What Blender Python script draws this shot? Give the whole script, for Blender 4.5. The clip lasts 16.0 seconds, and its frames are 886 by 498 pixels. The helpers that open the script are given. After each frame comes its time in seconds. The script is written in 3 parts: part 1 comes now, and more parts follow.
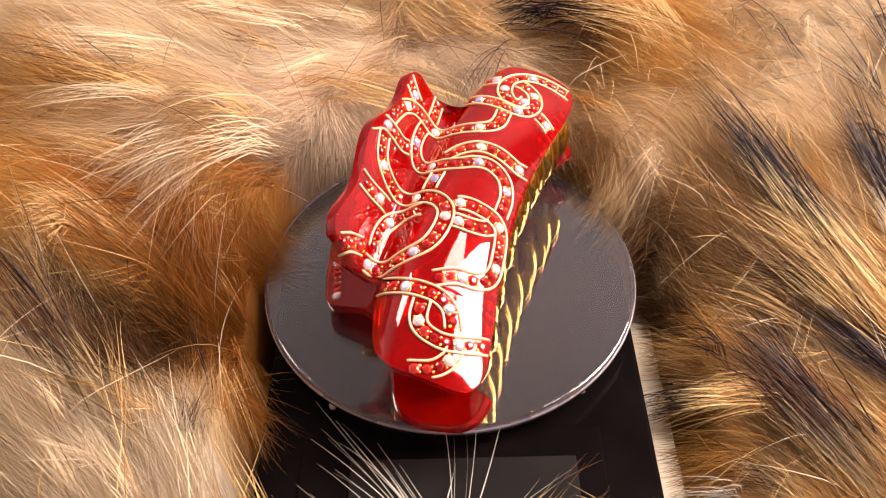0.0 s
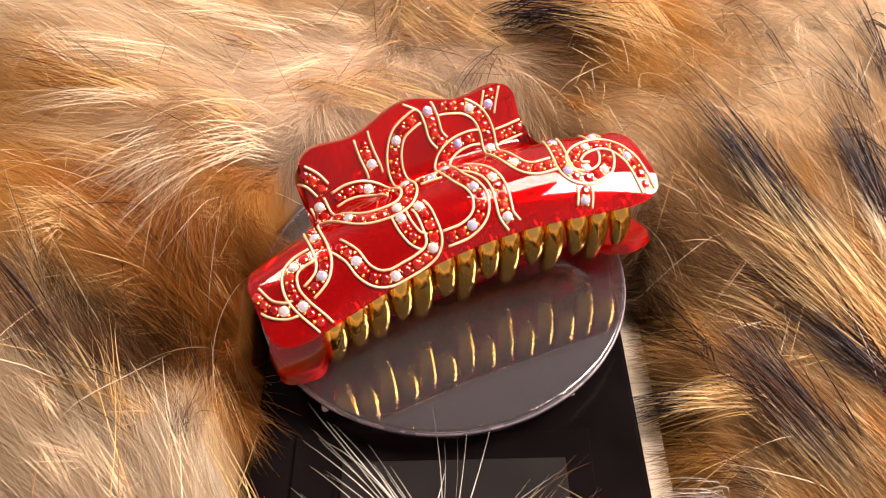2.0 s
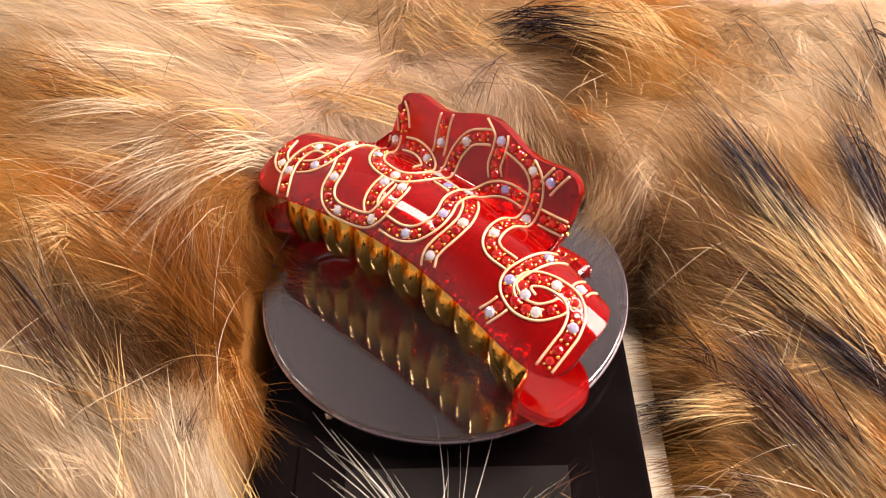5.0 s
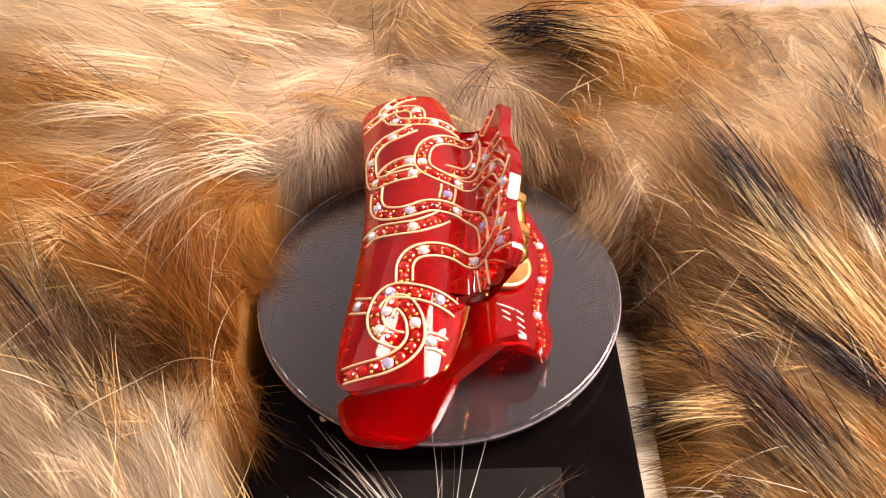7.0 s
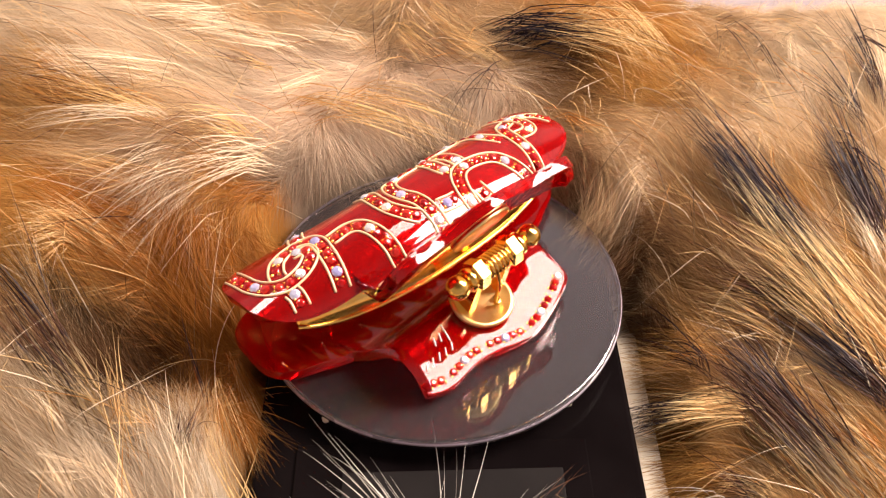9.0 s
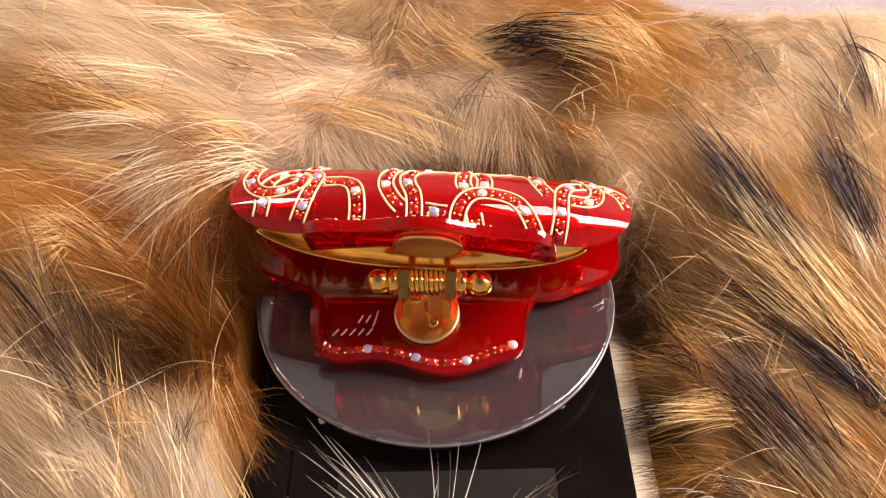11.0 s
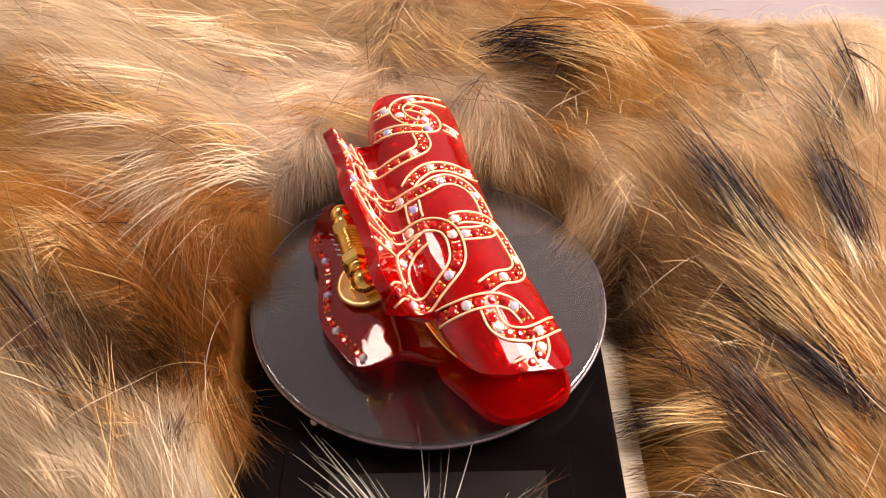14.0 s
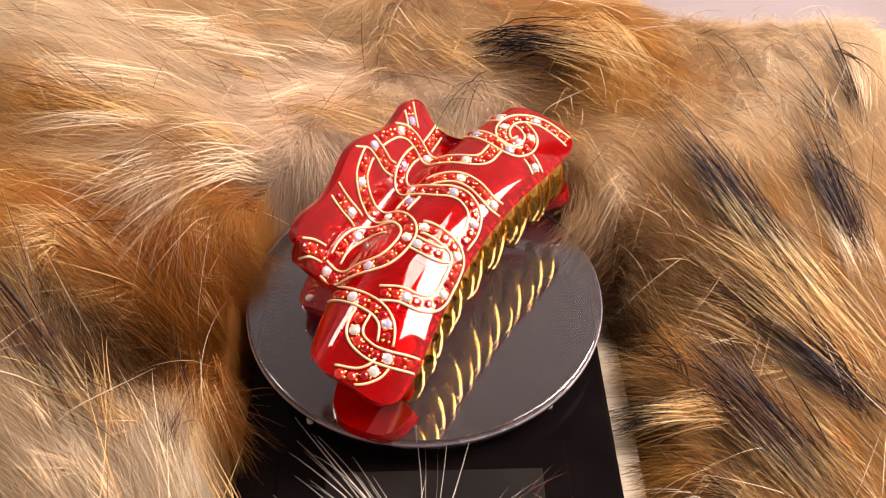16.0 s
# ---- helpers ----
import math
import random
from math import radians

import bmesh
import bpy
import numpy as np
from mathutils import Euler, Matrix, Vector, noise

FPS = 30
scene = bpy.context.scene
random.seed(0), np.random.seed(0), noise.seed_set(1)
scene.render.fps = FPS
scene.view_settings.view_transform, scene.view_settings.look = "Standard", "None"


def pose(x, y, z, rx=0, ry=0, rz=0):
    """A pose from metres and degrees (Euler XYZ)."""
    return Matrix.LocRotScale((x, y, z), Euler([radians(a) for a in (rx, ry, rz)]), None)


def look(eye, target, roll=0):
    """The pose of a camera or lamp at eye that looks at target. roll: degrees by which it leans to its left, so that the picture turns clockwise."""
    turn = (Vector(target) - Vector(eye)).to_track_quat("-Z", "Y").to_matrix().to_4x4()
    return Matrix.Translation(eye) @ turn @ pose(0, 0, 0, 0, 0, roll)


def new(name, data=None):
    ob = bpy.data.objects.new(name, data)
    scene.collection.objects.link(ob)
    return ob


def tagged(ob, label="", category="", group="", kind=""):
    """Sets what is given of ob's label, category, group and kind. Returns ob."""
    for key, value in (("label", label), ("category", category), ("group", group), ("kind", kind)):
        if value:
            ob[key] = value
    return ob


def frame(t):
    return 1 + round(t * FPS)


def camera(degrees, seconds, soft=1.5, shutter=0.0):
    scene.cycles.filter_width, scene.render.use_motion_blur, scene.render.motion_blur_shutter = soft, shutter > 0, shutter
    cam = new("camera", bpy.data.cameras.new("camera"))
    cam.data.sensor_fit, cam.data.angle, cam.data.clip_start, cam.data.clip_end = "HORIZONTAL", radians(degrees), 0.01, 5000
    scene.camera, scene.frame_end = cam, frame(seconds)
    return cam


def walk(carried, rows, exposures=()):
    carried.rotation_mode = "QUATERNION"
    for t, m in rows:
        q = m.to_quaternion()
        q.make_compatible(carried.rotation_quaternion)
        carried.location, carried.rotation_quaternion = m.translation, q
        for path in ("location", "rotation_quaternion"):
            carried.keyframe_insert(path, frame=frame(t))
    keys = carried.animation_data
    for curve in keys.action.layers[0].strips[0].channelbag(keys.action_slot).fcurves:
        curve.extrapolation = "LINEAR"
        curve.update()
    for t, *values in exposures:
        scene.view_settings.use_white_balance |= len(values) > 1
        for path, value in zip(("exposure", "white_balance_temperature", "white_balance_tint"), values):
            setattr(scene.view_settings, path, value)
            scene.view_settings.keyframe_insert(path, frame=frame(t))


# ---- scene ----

MM = 0.001

# ---------------------------------------------------------------- camera
cam = camera(52.6, 16.0, soft=1.2)
PATH = [
    (0.0, 0.0001, -0.1469, 0.1637, 43.29, 1.31, -0.80), (0.5, -0.0001, -0.1466, 0.1636, 43.36, 1.29, -0.91),
    (1.0, 0.0007, -0.1472, 0.1645, 43.36, 1.25, -0.78), (1.5, 0.0017, -0.1473, 0.1650, 43.31, 1.13, -0.82),
    (2.0, 0.0018, -0.1478, 0.1659, 43.29, 1.21, -0.81), (2.5, 0.0013, -0.1479, 0.1661, 43.39, 1.26, -0.77),
    (3.0, 0.0021, -0.1479, 0.1662, 43.65, 1.30, -0.66), (3.5, 0.0018, -0.1480, 0.1664, 43.67, 1.39, -0.62),
    (4.0, 0.0022, -0.1483, 0.1671, 43.69, 1.45, -0.53), (6.5, 0.0023, -0.1486, 0.1667, 43.88, 1.37, -0.73),
    (7.0, 0.0027, -0.1490, 0.1678, 43.90, 1.26, -0.80), (7.5, 0.0014, -0.1490, 0.1678, 43.89, 1.03, -1.10),
    (8.0, 0.0020, -0.1493, 0.1680, 43.96, 1.11, -1.06), (8.5, 0.0021, -0.1499, 0.1683, 44.07, 1.11, -0.92),
    (9.0, 0.0018, -0.1500, 0.1680, 44.15, 1.23, -0.96), (11.5, 0.0040, -0.1530, 0.1706, 44.57, 1.33, -0.67),
    (12.0, 0.0040, -0.1529, 0.1702, 44.66, 1.36, -0.59), (12.5, 0.0044, -0.1532, 0.1702, 44.77, 1.05, -0.78),
    (13.0, 0.0049, -0.1533, 0.1707, 44.74, 0.88, -0.86), (13.5, 0.0048, -0.1534, 0.1713, 44.65, 0.87, -0.88),
    (14.0, 0.0053, -0.1537, 0.1707, 44.78, 1.08, -0.64), (14.5, 0.0053, -0.1537, 0.1707, 44.69, 1.01, -0.70),
    (15.0, 0.0048, -0.1539, 0.1701, 44.67, 1.02, -0.74), (15.5, 0.0048, -0.1543, 0.1696, 44.87, 1.11, -0.80),
    (16.0, 0.0045, -0.1550, 0.1693, 45.17, 0.82, -1.00)]
walk(cam, [(r[0], pose(*r[1:])) for r in PATH], exposures=[(0, 0.02), (7, 0.05), (9, 0.03), (12, -0.08), (16, -0.12)])

# ---------------------------------------------------------------- light
world = bpy.data.worlds.new("room_light")
scene.world = world
world.use_nodes = True
bg = world.node_tree.nodes["Background"]
bg.inputs["Strength"].default_value = 0.68
# a room with pale walls behind the furs, a dim ceiling and a dim side behind the camera
room_tc, room_xyz, room_ramp = (world.node_tree.nodes.new(k) for k in ("ShaderNodeTexCoord", "ShaderNodeSeparateXYZ", "ShaderNodeValToRGB"))
room_ramp.color_ramp.elements[0].position, room_ramp.color_ramp.elements[0].color = 0.45, (1.45, 1.19, 1.14, 1)
room_ramp.color_ramp.elements[1].position, room_ramp.color_ramp.elements[1].color = 0.88, (0.26, 0.205, 0.19, 1)
world.node_tree.links.new(room_tc.outputs["Generated"], room_xyz.inputs["Vector"])
world.node_tree.links.new(room_xyz.outputs["Z"], room_ramp.inputs["Fac"])
room_side, room_mix = world.node_tree.nodes.new("ShaderNodeMapRange"), world.node_tree.nodes.new("ShaderNodeVectorMath")
room_mix.operation = "SCALE"
for key, value in (("From Min", -0.6), ("From Max", 0.4), ("To Min", 0.38), ("To Max", 1.0)):
    room_side.inputs[key].default_value = value
world.node_tree.links.new(room_xyz.outputs["Y"], room_side.inputs["Value"])
world.node_tree.links.new(room_ramp.outputs["Color"], room_mix.inputs[0])
world.node_tree.links.new(room_side.outputs["Result"], room_mix.inputs["Scale"])
world.node_tree.links.new(room_mix.outputs["Vector"], bg.inputs["Color"])


def panel_light(name, place, aim, sx, sy, watts, colour):
    data = bpy.data.lights.new(name, "AREA")
    data.shape, data.size, data.size_y, data.energy, data.color = "RECTANGLE", sx, sy, watts, colour
    ob = new(name, data)
    ob.matrix_world = look(place, aim)
    return ob


panel_light("window_light_right", (0.50, 0.08, 0.46), (0, 0, 0.02), 0.26, 0.40, 12.6, (1.0, 0.83, 0.72))
# two unseen panels, added to put white highlights on the lower handle
panel_light("added_handle_light_right", (0.265, 0.185, 0.65), (0, 0, 0.02), 0.21, 0.21, 2.9, (1.0, 0.83, 0.72))
panel_light("added_handle_light_left", (-0.385, 0.295, 0.65), (0, 0, 0.02), 0.17, 0.17, 2.1, (1.0, 0.83, 0.72))


# ---------------------------------------------------------------- materials
def material(name):
    m = bpy.data.materials.new(name)
    m.use_nodes = True
    return m, m.node_tree.nodes, m.node_tree.links, m.node_tree.nodes["Principled BSDF"]


def setin(p, **kw):
    for k, v in kw.items():
        p.inputs[k.replace("_", " ")].default_value = v


def mix_noise(m, c1, c2, scale, detail=4.0, rough=None, bump=0.0, bump_scale=None):
    """Base colour between two tones by noise in object space, with a fine bump."""
    n, l, p = m.node_tree.nodes, m.node_tree.links, m.node_tree.nodes["Principled BSDF"]
    tc = n.new("ShaderNodeTexCoord")
    no = n.new("ShaderNodeTexNoise")
    no.inputs["Scale"].default_value, no.inputs["Detail"].default_value = scale, detail
    ra = n.new("ShaderNodeValToRGB")
    ra.color_ramp.elements[0].position, ra.color_ramp.elements[1].position = 0.35, 0.65
    ra.color_ramp.elements[0].color, ra.color_ramp.elements[1].color = (*c1, 1), (*c2, 1)
    l.new(tc.outputs["Object"], no.inputs["Vector"])
    l.new(no.outputs["Fac"], ra.inputs["Fac"])
    l.new(ra.outputs["Color"], p.inputs["Base Color"])
    if rough:
        mr = n.new("ShaderNodeMapRange")
        mr.inputs["To Min"].default_value, mr.inputs["To Max"].default_value = rough
        l.new(no.outputs["Fac"], mr.inputs["Value"])
        l.new(mr.outputs["Result"], p.inputs["Roughness"])
    if bump:
        n2 = n.new("ShaderNodeTexNoise")
        n2.inputs["Scale"].default_value = bump_scale or scale * 8
        bp = n.new("ShaderNodeBump")
        bp.inputs["Strength"].default_value, bp.inputs["Distance"].default_value = bump, 0.0002
        l.new(tc.outputs["Object"], n2.inputs["Vector"])
        l.new(n2.outputs["Fac"], bp.inputs["Height"])
        l.new(bp.outputs["Normal"], p.inputs["Normal"])


def make_resin():
    m, n, l, p = material("red_resin")
    mix_noise(m, (0.62, 0.0012, 0.002), (0.76, 0.002, 0.004), 60, 2.0, (0.015, 0.04))
    setin(p, IOR=1.54, Transmission_Weight=0.78)
    return m


def make_gold(name, c1, c2, rough):
    m, n, l, p = material(name)
    mix_noise(m, c1, c2, 300, 3.0, rough)
    setin(p, Metallic=1.0)
    return m


def make_gem(name, colours):
    m, n, l, p = material(name)
    info = n.new("ShaderNodeObjectInfo")
    ra = n.new("ShaderNodeValToRGB")
    el = ra.color_ramp.elements
    el[0].color = (*colours[0], 1)
    el[1].color = (*colours[-1], 1)
    for k, c in enumerate(colours[1:-1]):
        el.new((k + 1) / (len(colours) - 1)).color = (*c, 1)
    l.new(info.outputs["Random"], ra.inputs["Fac"])
    l.new(ra.outputs["Color"], p.inputs["Base Color"])
    setin(p, Metallic=0.65, Roughness=0.06, Coat_Weight=1.0, Coat_Roughness=0.02)
    return m


def make_acrylic():
    m, n, l, p = material("clear_acrylic")
    mix_noise(m, (0.74, 0.67, 0.73), (0.82, 0.75, 0.80), 25, 3.0, (0.0, 0.003))
    setin(p, IOR=1.95, Transmission_Weight=0.968)
    return m


def make_black():
    m, n, l, p = material("black_plastic")
    mix_noise(m, (0.0035, 0.0024, 0.0026), (0.006, 0.0045, 0.0048), 40, 6.0, (0.05, 0.12), 0.05, 900)
    setin(p, Specular_IOR_Level=0.02)
    return m


def make_plain(name, c1, c2, rough, scale=60, bump=0.2):
    m, n, l, p = material(name)
    mix_noise(m, c1, c2, scale, 5.0, rough, bump)
    return m


def make_hair(name, root, mid, tip, vary=0.25):
    """Hair whose tone runs from root to tip, each strand a little lighter or darker."""
    m, n, l, p = material(name)
    at = n.new("ShaderNodeAttribute")
    at.attribute_name = "along"
    ra = n.new("ShaderNodeValToRGB")
    el = ra.color_ramp.elements
    el[0].color, el[1].color = (*root, 1), (*tip, 1)
    el.new(0.50).color = (*mid, 1)
    el.new(0.60).color = (*tip, 1)
    geo = n.new("ShaderNodeNewGeometry")
    mr = n.new("ShaderNodeMapRange")
    mr.inputs["To Min"].default_value, mr.inputs["To Max"].default_value = 1 - vary, 1 + vary
    hs = n.new("ShaderNodeHueSaturation")
    l.new(at.outputs["Fac"], ra.inputs["Fac"])
    l.new(geo.outputs["Random Per Island"], mr.inputs["Value"])
    l.new(mr.outputs["Result"], hs.inputs["Value"])
    l.new(ra.outputs["Color"], hs.inputs["Color"])
    l.new(hs.outputs["Color"], p.inputs["Base Color"])
    setin(p, Roughness=0.5, Specular_IOR_Level=0.25)
    tr = n.new("ShaderNodeBsdfTranslucent")
    l.new(hs.outputs["Color"], tr.inputs["Color"])
    mx = n.new("ShaderNodeMixShader")
    mx.inputs["Fac"].default_value = 0.3
    l.new(p.outputs["BSDF"], mx.inputs[1])
    l.new(tr.outputs["BSDF"], mx.inputs[2])
    l.new(mx.outputs["Shader"], n["Material Output"].inputs["Surface"])
    return m


RESIN = make_resin()
GOLD = make_gold("polished_gold", (0.98, 0.56, 0.12), (1.0, 0.66, 0.20), (0.10, 0.22))
TOOTH = make_gold("tooth_gold", (1.0, 0.58, 0.11), (1.0, 0.66, 0.18), (0.10, 0.18))
BRUSHED = make_gold("satin_gold", (0.95, 0.68, 0.28), (1.0, 0.76, 0.36), (0.28, 0.4))
GOLD_LINE = make_gold("pale_gold_paint", (0.76, 0.54, 0.31), (0.85, 0.64, 0.40), (0.35, 0.5))
setin(GOLD_LINE.node_tree.nodes["Principled BSDF"], Metallic=0.2)
SILVER = make_plain("silver_print", (0.75, 0.72, 0.70), (0.85, 0.82, 0.8), (0.3, 0.45))
GEM_RED = make_gem("red_crystal", [(0.5, 0.004, 0.008), (0.75, 0.01, 0.01), (0.9, 0.05, 0.03), (0.4, 0.002, 0.01)])
GEM_WHITE = make_gem("iridescent_crystal", [(0.95, 0.95, 1.0), (0.6, 0.64, 1.0), (1.0, 0.93, 0.87), (0.95, 0.9, 0.92), (0.5, 0.48, 0.95), (1, 1, 1)])
setin(GEM_WHITE.node_tree.nodes["Principled BSDF"], Metallic=0.55)
ACRYLIC = make_acrylic()
BLACK = make_black()
FROST = make_plain("frosted_edge", (0.42, 0.36, 0.44), (0.52, 0.45, 0.54), (0.2, 0.35), 80)
FROST.node_tree.nodes["Principled BSDF"].inputs["Transmission Weight"].default_value = 0.55
CARD = make_plain("cream_card", (0.52, 0.45, 0.35), (0.60, 0.53, 0.42), (0.6, 0.8))
GREY = make_plain("grey_label", (0.007, 0.0055, 0.0055), (0.011, 0.009, 0.009), (0.5, 0.7))
setin(GREY.node_tree.nodes["Principled BSDF"], Specular_IOR_Level=0.1)
WALL = make_plain("pale_lilac_cloth", (0.25, 0.215, 0.23), (0.30, 0.26, 0.275), (0.7, 0.9), 8)


# ---------------------------------------------------------------- mesh helpers
def mesh_of(name, verts, faces, mat, smooth=True):
    me = bpy.data.meshes.new(name)
    me.from_pydata([tuple(v) for v in verts], [], faces)
    me.materials.append(mat)
    if smooth:
        me.polygons.foreach_set("use_smooth", [True] * len(me.polygons))
    me.update()
    return me


def piece(name, me, parent=None, m=None, label=""):
    ob = new(name, me)
    ob.parent = parent
    if m is not None:
        ob.matrix_basis = m
    return tagged(ob, label)


def bevelled(ob, width, segments=2, angle=40):
    b = ob.modifiers.new("bevel", "BEVEL")
    b.width, b.segments, b.limit_method, b.angle_limit = width, segments, "ANGLE", radians(angle)
    return ob


def lathe(name, profile, mat, n=48):
    """Turns (radius, z) pairs round the z axis; closes the ends."""
    vs, fs = [], []
    for r, z in profile:
        for k in range(n):
            a = 2 * math.pi * k / n
            vs.append((r * math.cos(a), r * math.sin(a), z))
    for j in range(len(profile) - 1):
        for k in range(n):
            a, b = j * n + k, j * n + (k + 1) % n
            fs.append((a, b, b + n, a + n))
    fs.append(tuple(range(n))[::-1])
    fs.append(tuple((len(profile) - 1) * n + k for k in range(n)))
    return mesh_of(name, vs, fs, mat)


def tube(name, pts, radius, mat, n=6, closed_ends=True):
    """A round bar swept along points; radius is a number or one for each point."""
    vs, fs = [], []
    pts = [Vector(p) for p in pts]
    rad = radius if isinstance(radius, (list, tuple)) else [radius] * len(pts)
    up = Vector((0.13, 0.21, 0.97))
    for i, p in enumerate(pts):
        t = (pts[min(i + 1, len(pts) - 1)] - pts[max(i - 1, 0)]).normalized()
        x = t.cross(up)
        if x.length < 1e-4:
            x = t.cross(Vector((1, 0, 0)))
        x.normalize()
        y = x.cross(t)
        for k in range(n):
            a = 2 * math.pi * k / n
            vs.append(p + (x * math.cos(a) + y * math.sin(a)) * rad[i])
    for i in range(len(pts) - 1):
        for k in range(n):
            a, b = i * n + k, i * n + (k + 1) % n
            fs.append((a, b, b + n, a + n))
    fs.append(tuple(range(n))[::-1])
    fs.append(tuple((len(pts) - 1) * n + k for k in range(n)))
    return mesh_of(name, vs, fs, mat)


def block(name, x0, x1, y0, y1, z0, z1, mat):
    vs = [(x, y, z) for z in (z0, z1) for y in (y0, y1) for x in (x0, x1)]
    fs = [(0, 2, 3, 1), (4, 5, 7, 6), (0, 1, 5, 4), (2, 6, 7, 3), (0, 4, 6, 2), (1, 3, 7, 5)]
    return mesh_of(name, vs, fs, mat, False)


# ---------------------------------------------------------------- setting
table = piece("ground", block("ground", -0.9, 0.9, -0.7, 0.6, -0.09, -0.07, WALL))
tagged(table, "pale lilac cloth on the table under the furs", "table", kind="structure")
wall = piece("backdrop", block("backdrop", -0.9, 0.9, 0.45, 0.47, -0.09, 0.42, WALL))
tagged(wall, "pale lilac cloth behind the furs", "backdrop", kind="structure")


# ---------------------------------------------------------------- turntable
def build_turntable():
    base = new("turntable_base")
    tagged(base, "glossy black plastic turntable box under the clear disc", "turntable")
    bevelled(piece("housing", block("housing", -0.0425, 0.0435, -0.085, 0.045, -0.045, -0.0075, BLACK), base), 0.0012, 3)
    bevelled(piece("front_panel", block("front_panel", -0.033, 0.032, -0.0846, -0.0405, -0.0076, -0.0069, BLACK), base, label="raised black front panel"), 0.0003)
    bevelled(piece("label_plate", block("label_plate", -0.0222, 0.026, -0.084, -0.048, -0.007, -0.0064, GREY), base, label="dull dark grey plate"), 0.0002)
    piece("slot", block("slot", -0.0236, -0.0226, -0.075, -0.048, -0.0071, -0.0066, BLACK), base)
    piece("spindle", lathe("spindle", [(0.006, -0.0075), (0.006, -0.0056), (0.003, -0.0054), (0.003, -0.0048)], BLACK, 32), base)
    for x, y in ((-0.0271, -0.0336), (0.0293, -0.031)):
        piece("foot_stud", lathe("foot_stud", [(0.0008, -0.0076), (0.0008, -0.0066), (0.0004, -0.0062)], CARD, 12), base, pose(x, y, 0), "small pale stud")
    return base


turntable = build_turntable()
card = piece("card_sheet", block("card_sheet", -0.0425, 0.0490, -0.09, 0.02, -0.07, -0.0455, CARD))
tagged(card, "cream cardboard block under the black turntable", "card")


strip = piece("card_strip", block("card_strip", 0.0442, 0.0515, -0.066, 0.012, -0.0454, -0.021, CARD))
tagged(strip, "cream card strip standing beside the black turntable", "card")


def build_disc():
    r, n = 0.045, 128
    prof = [(0.0001, -0.0032), (r - 0.0006, -0.0032), (r - 0.0001, -0.0029), (r, -0.0024), (r, -0.0006), (r - 0.0002, -0.0002), (r - 0.0007, 0.0), (0.0001, 0.0)]
    ob = new("display_disc", lathe("display_disc", prof, ACRYLIC, n))
    for p in ob.data.polygons:
        p.use_smooth = abs(p.normal.z) < 0.95
    ring = [(3.4, -4.6), (4.4, -4.6), (4.6, -4.3), (4.6, -3.6), (4.2, -3.3), (3.4, -3.3)]
    piece("hub_ring", lathe("hub_ring", [(r_ * MM, z_ * MM) for r_, z_ in ring], GREY, 40), ob, label="grey hub under the disc")
    rim = [Vector((44.75 * math.cos(a), 44.75 * math.sin(a), -1.3)) * MM for a in (2 * math.pi * k / n for k in range(n + 1))]
    piece("edge_band", tube("edge_band", rim, 0.55 * MM, FROST, 8, False), ob, label="pale lavender frosted edge")
    return tagged(ob, "clear round acrylic disc on the black turntable", "disc")


disc = build_disc()


# ---------------------------------------------------------------- hair claw
def ease(a, b, x):
    t = min(1, max(0, (x - a) / (b - a)))
    return t * t * (3 - 2 * t)


def upper_surface(u, w, slope=62.0, valley=9.5):
    """Outer face of the upper jaw, mm: u along the comb, w the way over the crest towards the handle."""
    q = (u / 40) ** 2
    r = 15.3 + 10 * q if w < 0 else 15.3 - 7.0 * min(q, 1.25)
    vc, zc = -3.5 + 0.3 * q, 31.5 - 4.1 * q + u / 25
    if w <= valley:
        return Vector((along(u), vc + r * math.sin(w / r), zc - r + r * math.cos(w / r)))
    v, z = vc + r * math.sin(valley / r), zc - r + r * math.cos(valley / r)
    a0, hb, n, s = -valley / r, 1 - ease(27, 31, abs(u)), 12, valley
    h = (w - valley) / n
    for k in range(n):
        s += h / 2
        up = a0 + (radians(slope) - a0) * ease(valley, valley + 6, s)
        a = -s / r + (up + s / r) * hb
        v, z = v + h * math.cos(a), z + h * math.sin(a)
        s += h / 2
    return Vector((along(u), v, z))


def along(u):
    """Place along the comb, mm: one end is a little shorter."""
    return u if u > -30 else -30 + (u + 30) * 0.9


def inner_arch(u, w):
    """The gold lining under the upper jaw: the arch goes on down behind, below the handle."""
    q = (u / 40) ** 2
    r = 15.3 + 10 * q if w < 0 else 15.3 - 7.0 * min(q, 1.25)
    vc, zc = -3.5 + 0.3 * q, 31.5 - 4.1 * q + u / 25
    k = r - 2.8
    return Vector((along(u), vc + k * math.sin(w / r), zc - r + k * math.cos(w / r)))


def lower_shape(u, w):
    """Outer face of the lower jaw, which lies on the disc: the same arch upside down, its handle almost flat."""
    q = (u / 40) ** 2
    r = 15.3 + 10 * q
    vc, zc = -2.5 + 0.3 * q - 3.0 * ease(27, 41, abs(u)), 2.2 * q
    v, z, s, n = vc, zc, 0.0, 16
    h = w / n
    for k in range(n):
        s += h / 2
        a = s / r
        if w > 8:
            hb = 1 - ease(27, 31, abs(u))
            a += (radians(-15) - a) * ease(11, 17, s) * hb
        v, z = v + h * math.cos(a), z + h * math.sin(a)
        s += h / 2
    waist = 1 - 0.10 * math.sin(math.pi * min(1, max(0, (w - 9) / 19)))
    return Vector((u * waist if u > -30 else (-30 + (u + 30) * 0.88) * waist, v, z + 0.05))


def rounded(x, p):
    return max(0.0, 1 - abs(x) ** p) ** (1 / p)


